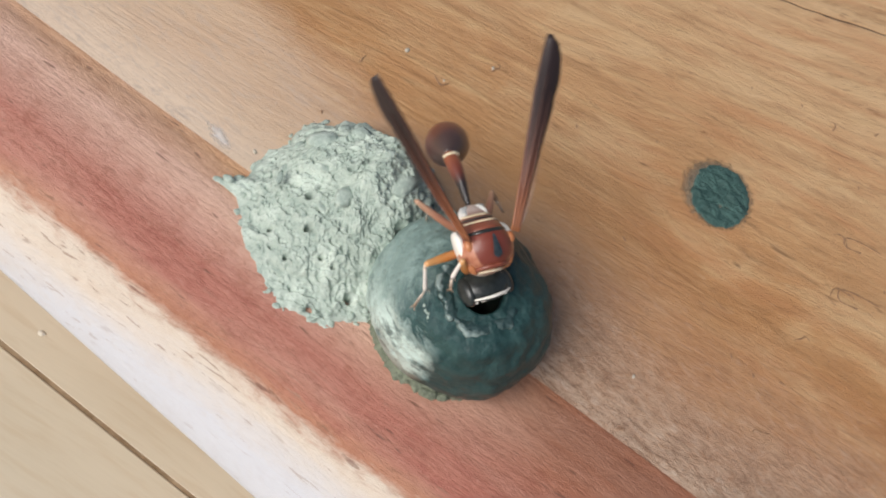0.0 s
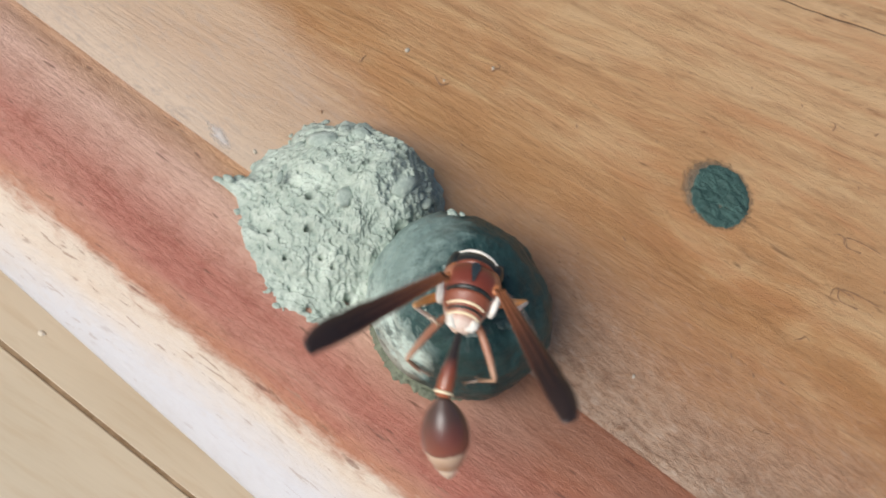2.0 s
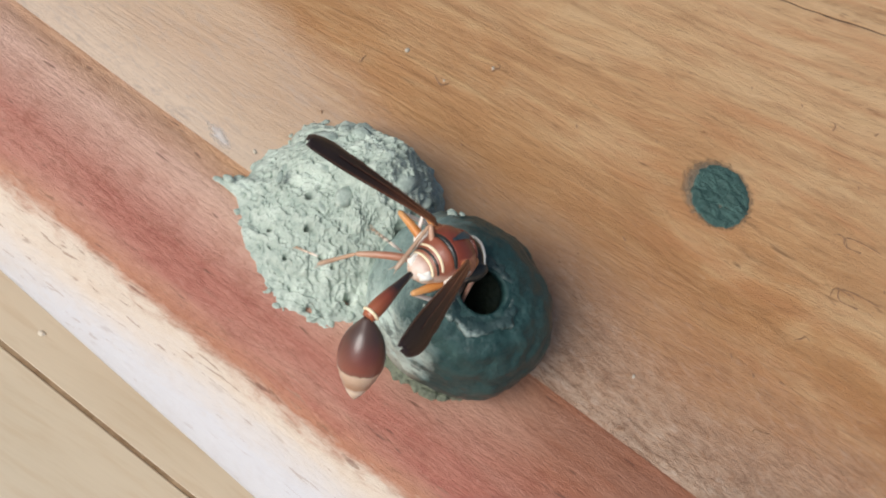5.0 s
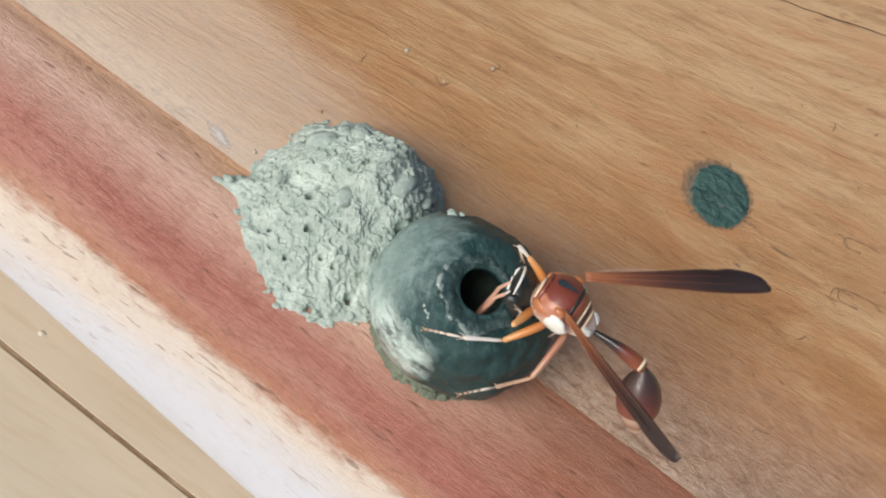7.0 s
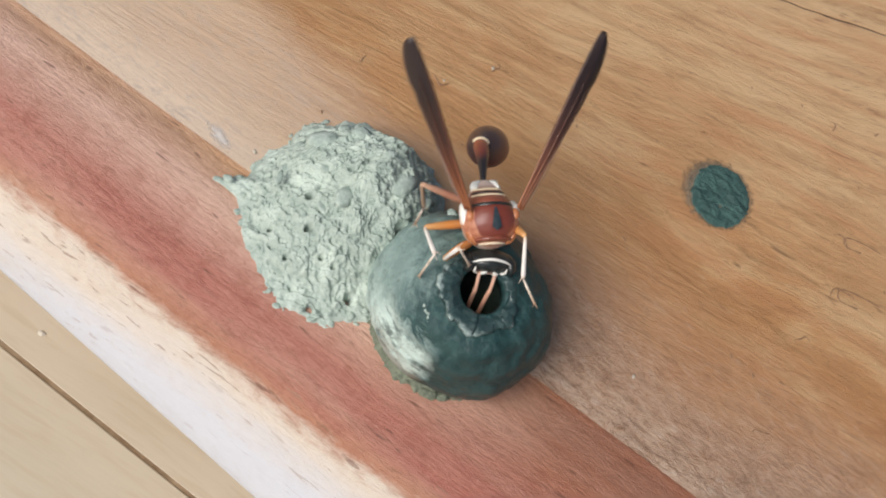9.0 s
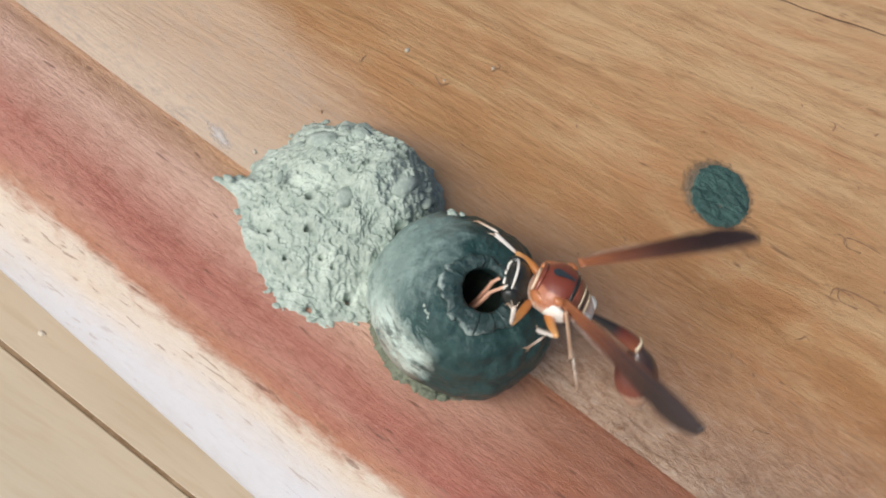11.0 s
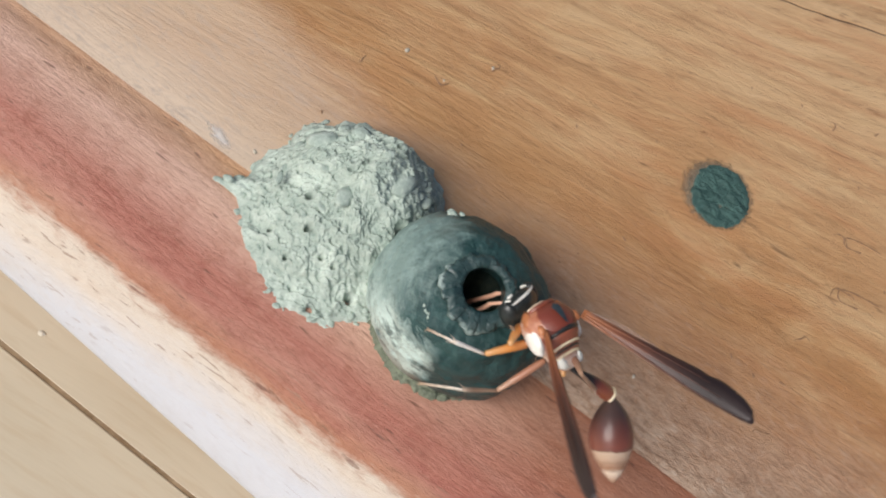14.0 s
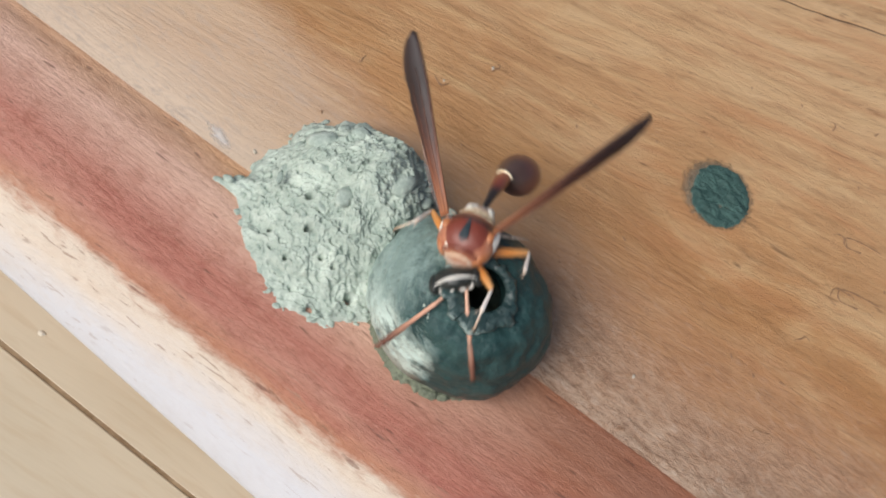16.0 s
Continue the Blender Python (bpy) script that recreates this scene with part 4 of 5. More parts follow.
    # pale patches on both sides of the waist
    for sgn in (1, -1):
        bm = bmesh.new()
        bmesh.ops.create_icosphere(bm, subdivisions=3, radius=1)
        for v2 in bm.verts:
            w = v2.co * (1 + 0.45 * fbm(v2.co * 1.7 + Vector((sgn, 0, 2)), 4))
            v2.co = Vector((w.x * 0.85, w.y * 0.52, w.z * 0.72)) * K
        sp = part("side_patch", bm, WHITE, th, "ragged white patch beside the waist")
        sp.matrix_basis = pose(-2.85 * K, sgn * 1.0 * K, -0.35 * K, 0, 0, sgn * 24)
    # dark slate patch on the middle of the back
    bm = bmesh.new()
    rows = []
    for i in range(9):
        f = i / 8
        w = (0.10 + 0.46 * f ** 0.9) * math.sqrt(max(0.02, 1 - max(0, (f - 0.8) / 0.2) ** 2))
        x0 = 0.0 + 2.35 * f
        hz = 2.64 - 0.15 * max(0, x0 - 0.9) ** 2
        rows.append([bm.verts.new((x0 * K, w * j / 2 * K, (hz * math.sqrt(1 - (w * j / 2 / 2.5) ** 2) + 0.05) * K)) for j in (-2, -1, 0, 1, 2)])
    for a, b in zip(rows, rows[1:]):
        for j in range(4):
            bm.faces.new((a[j], a[j + 1], b[j + 1], b[j]))
    bmesh.ops.solidify(bm, geom=bm.faces[:], thickness=0.06 * K)
    part("back_patch", bm, TEAL, th, "dark slate patch")
    for sgn in (1, -1):
        bm = bmesh.new()
        bmesh.ops.create_icosphere(bm, subdivisions=3, radius=1)
        for v2 in bm.verts:
            v2.co = Vector((v2.co.x * 0.62, v2.co.y * 0.42, v2.co.z * 0.34)) * K
        tg = part("tegula", bm, ORANGE, th, "orange wing cap")
        tg.location = (0.5 * K, sgn * 2.35 * K, 1.5 * K)
        # chalk-white flank below the wing
        bm = bmesh.new()
        bmesh.ops.create_icosphere(bm, subdivisions=3, radius=1)
        for v2 in bm.verts:
            w = v2.co * (1 + 0.14 * fbm(v2.co * 1.5 + Vector((4, sgn, 0)), 3))
            v2.co = Vector((w.x * 1.75, w.y * 0.62, w.z * 1.30)) * K
        fl = part("flank_patch", bm, WHITE, th, "chalk-white patch on the flank")
        fl.matrix_basis = pose(0.35 * K, sgn * 2.42 * K, -0.35 * K, sgn * -14, 0, sgn * -6)
        bm = bmesh.new()
        bmesh.ops.create_icosphere(bm, subdivisions=3, radius=1)
        for v2 in bm.verts:
            w = v2.co * (1 + 0.12 * fbm(v2.co * 1.5 + Vector((2, sgn, 5)), 3))
            v2.co = Vector((w.x * 1.2, w.y * 0.45, w.z * 0.95)) * K
        sh = part("shoulder_patch", bm, ORANGE, th, "pale orange shoulder")
        sh.matrix_basis = pose(2.2 * K, sgn * 2.15 * K, -0.15 * K, sgn * -16, 0, sgn * -30)
    return th


thorax = build_thorax()


HK = 1.3 * K
antennae = []


def build_head():
    """A broad black head with white markings, seen mostly from above; its face looks along +x."""
    bm = bmesh.new()
    bmesh.ops.create_uvsphere(bm, u_segments=32, v_segments=20, radius=1)
    for v in bm.verts:
        x, y, z = v.co
        v.co = Vector(((0.45 + x) * 0.95 * (1 - 0.12 * y * y), y * 2.05, (z - 0.18) * 1.55 * (1 - 0.10 * y * y))) * HK
    hd = part("head", bm, BLACK, wasp, "broad black head with white markings")
    hd.location = NECK * MM
    for sgn in (1, -1):
        bm = bmesh.new()
        bmesh.ops.create_uvsphere(bm, u_segments=20, v_segments=14, radius=1)
        for v in bm.verts:
            v.co = Vector((v.co.x * 0.82, v.co.y * 0.55, v.co.z * 1.18)) * HK
        e = part("eye", bm, BLACK, hd, "large glossy black eye")
        e.matrix_basis = pose(0.62 * HK, sgn * 1.68 * HK, -0.15 * HK, 0, 10, sgn * 12)
        part("eye_stripe", tube(smooth([Vector((0.72, sgn * 1.28, 1.0)) * HK, Vector((0.95, sgn * 1.26, 0.86)) * HK, Vector((1.15, sgn * 1.22, 0.66)) * HK, Vector((1.42, sgn * 0.80, 0.12)) * HK, Vector((1.5, sgn * 0.35, -0.05)) * HK], 5), [HK * (0.04 + 0.075 * math.sin(math.pi * (i + 1) / 22)) for i in range(21)], 8), WHITE, hd, "white stripe beside the eye")
        # antenna: elbowed, orange with a dusky tip
        base = Vector((1.30, sgn * 0.66, 0.22))
        tip = banded("antenna_shell", 0, 9.0 * S, [(0.0, (0.74, 0.46, 0.33)), (0.5, (0.68, 0.36, 0.24)), (0.9, (0.16, 0.06, 0.035))], 0.45, 0.1)
        ant = part("antenna", tube(smooth([(0, 0, 0), Vector((1.5, 0, 0.20)) * HK, Vector((2.3, 0, 0.02)) * HK, Vector((4.7, 0, -0.45)) * HK, Vector((7.2, 0, -1.0)) * HK], 5), [0.15 * HK] * 6 + [0.19 * HK] * 9 + [0.25 * HK] * 4 + [0.2 * HK] * 2, 10), tip, hd, "orange antenna with a dusky tip")
        ant.location = base * HK
        antennae.append((sgn, base * HK, ant))
    part("crown_band", tube(smooth([Vector((0.42, -1.62, 0.86)) * HK, Vector((0.10, -0.95, 1.18)) * HK, Vector((-0.06, 0, 1.33)) * HK, Vector((0.10, 0.95, 1.18)) * HK, Vector((0.42, 1.62, 0.86)) * HK], 5), [HK * (0.04 + 0.085 * math.sin(math.pi * (i + 1) / 22)) for i in range(21)], 8), WHITE, hd, "white band over the crown")
    bm = bmesh.new()
    bmesh.ops.create_uvsphere(bm, u_segments=18, v_segments=12, radius=1)
    for v in bm.verts:
        v.co = Vector((v.co.x * 0.42, v.co.y * 0.95, v.co.z * 0.95)) * HK
    f = part("face_plate", bm, FACE, hd, "pale pinkish face plate")
    f.location = (1.14 * HK, 0, -0.42 * HK)
    for sgn in (1, -1):
        mb = tube(smooth([Vector((1.0, sgn * 0.75, -1.25)) * HK, Vector((1.35, sgn * 0.5, -1.75)) * HK, Vector((1.6, sgn * 0.08, -2.2)) * HK], 4), [0.24 * HK] * 5 + [0.16 * HK] * 3 + [0.06 * HK], 8)
        part("jaw", mb, ORANGE, hd, "orange jaw")
        part("brow_mark", tube(smooth([Vector((1.12, sgn * 0.25, 0.86)) * HK, Vector((1.26, sgn * 0.62, 0.66)) * HK, Vector((1.38, sgn * 0.40, 0.46)) * HK], 4), [HK * (0.05 + 0.07 * math.sin(math.pi * (i + 1) / 10)) for i in range(9)], 8), WHITE, hd, "white brow mark")
    return hd


head = build_head()


def build_wing(sgn):
    """A wing folded lengthwise: a narrow blade along +x with a pleat and veins."""
    m = Mat("wing_film", 0.5)
    v = m.coords((1000, 1000, 1000))
    x, y, z = m.xyz(v)
    n = m.noise(m.join(m.math("MULTIPLY", x, 0.35), m.math("MULTIPLY", y, 2.4), 0.0), 1.0, 4)
    pos = m.math("ADD", m.math("DIVIDE", x, WING), m.math("MULTIPLY", m.math("SUBTRACT", n, 0.5), 0.22))
    col = m.ramp(pos, [(0.0, (0.36, 0.13, 0.05)), (0.20, (0.17, 0.055, 0.026)), (0.42, (0.062, 0.024, 0.016)), (0.68, (0.021, 0.011, 0.0095)), (1.0, (0.030, 0.018, 0.017))])
    m.b.inputs["Coat Weight"].default_value, m.b.inputs["Coat Roughness"].default_value = 0.07, 0.25
    m.b.inputs["Coat Tint"].default_value = (0.92, 0.88, 1.0, 1)
    film = m.done(col, None, n, 0.08, 0.6)
    bm = bmesh.new()
    nu, nv = 34, 8

    def half(f):
        """Front and rear edge of the blade."""
        grow = 0.34 + 0.66 * min(1, f / 0.70) ** 1.15
        tip = math.sqrt(max(0, 1 - max(0, (f - 0.76) / 0.24) ** 2.0))
        nick = 0.16 * math.exp(-((f - 0.70) / 0.035) ** 2)
        return 0.56 * grow * (0.60 + 0.40 * tip), -((1.62 - nick) * grow * tip + 0.02)

    top, bot = [], []
    for i in range(nu + 1):
        f = i / nu
        a, b = half(f)
        ra, rb = [], []
        for j in range(nv + 1):
            g = j / nv
            yy = a + (b - a) * g
            zz = 0.32 * math.sin(g * math.pi) * min(1, f * 3) - 0.55 * f * f + 0.07 * math.sin(g * 22) * min(1, f * 2)
            yy += 0.35 * math.sin(f * 2.2)
            ra.append(bm.verts.new(Vector((f * WING, sgn * yy, zz + 0.035)) * MM))
            rb.append(bm.verts.new(Vector((f * WING, sgn * yy, zz - 0.035)) * MM))
        top.append(ra), bot.append(rb)
    for i in range(nu):
        for j in range(nv):
            bm.faces.new((top[i][j], top[i + 1][j], top[i + 1][j + 1], top[i][j + 1]))
            bm.faces.new((bot[i][j], bot[i][j + 1], bot[i + 1][j + 1], bot[i + 1][j]))
        bm.faces.new((top[i][0], bot[i][0], bot[i + 1][0], top[i + 1][0]))
        bm.faces.new((top[i][nv], top[i + 1][nv], bot[i + 1][nv], bot[i][nv]))
    for j in range(nv):
        bm.faces.new((top[0][j], top[0][j + 1], bot[0][j + 1], bot[0][j]))
        bm.faces.new((top[nu][j], bot[nu][j], bot[nu][j + 1], top[nu][j + 1]))
    wing = part("wing", bm, film, wasp, "dark brown folded wing, amber at the base")
    wing.location = (ROOT.x * MM, sgn * ROOT.y * MM, ROOT.z * MM)
    # the small hind wing behind the base: a clear pale film
    hm = Mat("clear_film", 0.25)
    hv = hm.coords((1000, 1000, 1000))
    hm.b.inputs["Alpha"].default_value = 0.12
    clear = hm.done(hm.ramp(hm.noise(hv, 0.8, 4), [(0.35, (0.40, 0.26, 0.22)), (0.65, (0.60, 0.46, 0.42))]), None, hm.noise(hv, 2.0, 3), 0.1, 0.6)
    hb = bmesh.new()
    ht, hl = [], []
    for i in range(15):
        f = i / 14
        w = 0.60 * math.sin(math.pi * min(1, 0.05 + f * 0.95) ** 0.7) ** 1.1
        xx = 0.4 + 8.6 * f
        y1 = -0.30 - 0.05 * xx
        ht.append([hb.verts.new(Vector((xx, sgn * (y1 - w * g), 0.05 - 0.20 * g * f + 0.02)) * MM) for g in (0, 0.35, 0.7, 1)])
        hl.append([hb.verts.new(Vector((xx, sgn * (y1 - w * g), 0.05 - 0.20 * g * f - 0.02)) * MM) for g in (0, 0.35, 0.7, 1)])
    for i in range(14):
        for j in range(3):
            hb.faces.new((ht[i][j], ht[i + 1][j], ht[i + 1][j + 1], ht[i][j + 1]))
            hb.faces.new((hl[i][j], hl[i][j + 1], hl[i + 1][j + 1], hl[i + 1][j]))
        hb.faces.new((ht[i][3], ht[i + 1][3], hl[i + 1][3], hl[i][3]))
        hb.faces.new((ht[i][0], hl[i][0], hl[i + 1][0], ht[i + 1][0]))
    part("hind_wing", hb, clear, wing, "clear pale hind wing film")
    vein = banded("wing_vein", 0, WING, [(0.0, (0.33, 0.12, 0.05)), (0.4, (0.13, 0.045, 0.024)), (1.0, (0.03, 0.014, 0.012))], 0.4, 0.1)
    for g, f1, r in ((0.03, 0.96, 0.14), (0.34, 0.80, 0.08), (0.66, 0.72, 0.07)):
        pts = []
        for i in range(25):
            f = f1 * i / 24
            a, b = half(f)
            yy = a + (b - a) * g + 0.35 * math.sin(f * 2.2)
            zz = 0.32 * math.sin(g * math.pi) * min(1, f * 3) - 0.55 * f * f + 0.07 * math.sin(g * 22) * min(1, f * 2) + 0.04
            pts.append(Vector((f * WING, sgn * yy, zz)) * MM)
        part("vein", tube(pts, [r * MM * (1 - 0.6 * i / 24) for i in range(25)], 6), vein, wing)
    return wing


wings = [build_wing(1), build_wing(-1)]


def build_stalk():
    shell = banded("stalk_shell", 0, STALK, [(0.0, (0.02, 0.018, 0.018)), (0.38, (0.03, 0.022, 0.02)), (0.58, (0.20, 0.05, 0.03)), (0.92, (0.33, 0.10, 0.045))], 0.3, 0.4)
    prof = [(0, 0.28, 0.28), (0.6, 0.34, 0.36), (1.8, 0.46, 0.50), (3.2, 0.66, 0.70), (4.6, 0.80, 0.80), (5.6, 0.78, 0.76), (6.2, 0.62, 0.60)]
    c = smooth(prof, 4)
    st = part("petiole", rings([((p.x * K, 0, 0.28 * math.sin(p.x / 6.2 * math.pi) * K), p.y * K, p.z * K) for p in c], 18), shell, wasp, "thin dark red waist stalk")
    st.location = WAIST * MM
    pts = [(5.75 * K, 0.80 * math.cos(a) * K, 0.78 * math.sin(a) * K + 0.06 * K) for a in (radians(10 + 16 * i) for i in range(11))]
    part("petiole_band", tube(pts, 0.17 * K, 8), YELLOW, st, "cream-yellow ring")
    shell = banded("gaster_shell", 0, 8.9 * S, [(0.0, (0.085, 0.056, 0.048)), (0.18, (0.080, 0.044, 0.037)), (0.34, (0.13, 0.043, 0.033)), (0.54, (0.21, 0.062, 0.04)), (0.585, (0.18, 0.07, 0.05)), (0.60, (0.60, 0.45, 0.33)), (0.68, (0.50, 0.34, 0.24)), (0.80, (0.33, 0.17, 0.10)), (0.86, (0.72, 0.58, 0.46)), (1.0, (0.36, 0.18, 0.10))], 0.36, 0.3)
    prof = [(0, 0.40, 0.40), (0.5, 0.85, 0.85), (1.3, 1.55, 1.55), (2.3, 2.1, 2.1), (3.4, 2.4, 2.4), (4.4, 2.38, 2.38), (5.0, 2.25, 2.25), (5.08, 2.12, 2.12), (5.9, 1.85, 1.85), (5.98, 1.74, 1.74), (6.7, 1.4, 1.4), (6.78, 1.3, 1.3), (7.5, 0.8, 0.85), (8.2, 0.15, 0.15)]
    c = smooth(prof, 3)
    ga = part("gaster", rings([((p.x * 1.08 * K, 0, -0.15 * math.sin(p.x / 8.2 * math.pi) * K), p.y * 0.96 * K, p.z * 0.96 * K) for p in c], 36), shell, st, "glossy chestnut drop-shaped abdomen")
    return st, ga


petiole, gaster = build_stalk()


def build_leg(i, sgn):
    hip, lf, lt, la = HIPS[i]
    thigh = [(0.0, (0.36, 0.13, 0.05)), (0.5, (0.62, 0.24, 0.055)), (0.95, (0.66, 0.34, 0.13))] if i < 2 else [(0.0, (0.36, 0.17, 0.10)), (0.5, (0.40, 0.18, 0.11)), (0.95, (0.52, 0.31, 0.20))]
    fem = banded("femur_shell", 0, lf, thigh, 0.4, 0.2)
    r = 0.40 if i < 2 else 0.34
    outline = [(0, 0.35), (0.06, 0.8), (0.16, 1.0), (0.4, 1.0), (0.65, 0.9), (0.85, 0.72), (0.95, 0.66), (1, 0.4)]
    fm = part("leg", tube([(f * lf * MM, 0, 0.14 * math.sin(f * math.pi) * MM) for f, _ in outline], [k * r * MM for _, k in outline], 12), fem, wasp, "orange thigh" if i < 2 else "pinkish brown thigh")
    pale = [(0.0, (0.68, 0.50, 0.34)), (0.2, (0.84, 0.79, 0.72)), (0.9, (0.86, 0.81, 0.75)), (1.0, (0.72, 0.58, 0.46))]
    dusky = [(0.0, (0.52, 0.32, 0.20)), (0.30, (0.46, 0.31, 0.21)), (0.7, (0.38, 0.24, 0.16)), (1.0, (0.52, 0.40, 0.30))]
    tib = banded("shin_shell", 0, lt, dusky if i == 2 else pale, 0.45, 0.1)
    outline = [(0, 0.10), (0.06, 0.16), (0.3, 0.17), (0.7, 0.20), (0.92, 0.22), (1, 0.12)]
    bm = tube([(f * lt * MM, 0, 0) for f, _ in outline], [k * MM for _, k in outline], 10)
    # spurs at the end of the shin
    for side in (1, -1):
        tube([(0.95 * lt * MM, side * 0.12 * MM, -0.08 * MM), ((0.95 * lt + 0.55) * MM, side * 0.34 * MM, -0.30 * MM)], [0.06 * MM, 0.015 * MM], 6, bm)
    tb = part("shin", bm, tib, fm, "dusky cream hind shin" if i == 2 else "pale cream shin")
    tb.location = (lf * MM, 0, 0)
    toes = banded("foot_shell", 0, la, [(0.0, (0.82, 0.75, 0.66)), (0.5, (0.74, 0.62, 0.50)), (1.0, (0.42, 0.28, 0.18))], 0.5, 0.1)
    bm = bmesh.new()
    xs = [0.0, 0.42, 0.60, 0.74, 0.87, 1.0]
    for a, b in zip(xs, xs[1:]):
        tube([(a * la * MM, 0, 0), ((a + b) / 2 * la * MM, 0, 0.02 * MM), (b * la * MM, 0, 0)], [0.08 * MM, 0.11 * MM, 0.13 * MM], 8, bm)
    for side in (1, -1):
        tube([(la * MM, 0, 0), ((la + 0.22) * MM, side * 0.16 * MM, -0.04 * MM), ((la + 0.3) * MM, side * 0.24 * MM, -0.18 * MM)], [0.06 * MM, 0.045 * MM, 0.012 * MM], 6, bm)
    ft = part("foot", bm, toes, fm, "slender jointed foot with two claws")
    ft.location = ((lf + lt) * MM, 0, 0)
    return fm, tb, ft


legs = {(i, sgn): build_leg(i, sgn) for i in range(3) for sgn in (1, -1)}


# ---- what moves ----
def frame_to(origin, ahead, up):
    """A pose at origin (mm) with x along ahead and z near up."""
    x = ahead.normalized()
    y = up.cross(x).normalized()
    m = Matrix((x, y, x.cross(y))).transposed().to_4x4()
    m.translation = origin * MM
    return m


def heading(az, el):
    a, e = radians(az), radians(el)
    return Vector((math.cos(e) * math.cos(a), math.cos(e) * math.sin(a), math.sin(e)))


def stand(i, sgn, m, back, hip, bend, n):
    """Directions of thigh, shin and foot of a leg that stands on the pot beside the body."""
    _, lf, lt, la = HIPS[i]
    want = [Vector((2.6, 0.8, -4.4)), Vector((0.9, 1.4, -6.4)), Vector((-1.6, 2.0, -7.2))][i]
    bend = [Vector((-0.9, -sgn * 0.2, -0.2)), Vector((-0.8, -sgn * 0.3, -0.3)), Vector((0.6, -sgn * 0.3, -0.6))][i]
    want = Vector((want.x + 0.5 * math.sin(n * 2.1 + i * 2.2 + sgn), sgn * want.y, want.z))
    spot = m @ want
    if (spot - CENTRE).length < RADIUS + 4.5:
        spot = CENTRE + (spot - CENTRE).normalized() * (RADIUS + 0.15)
    toe = back @ spot
    d = toe - hip
    ankle = toe + Vector((-0.25 * d.x, -0.3 * d.y, 0.9)).normalized() * la * 0.9
    d = ankle - hip
    d = d.normalized() * max(abs(lt - lf) + 0.4, min(lf + lt - 0.25, d.length))
    ankle = hip + d
    c = max(-1.0, min(1.0, (lf * lf + d.length_squared - lt * lt) / (2 * lf * d.length)))
    side = (bend - bend.dot(d.normalized()) * d.normalized()).normalized()
    knee = hip + lf * (c * d.normalized() + math.sqrt(1 - c * c) * side)
    return [(knee - hip).normalized(), (ankle - knee).normalized(), (toe - ankle).normalized()]


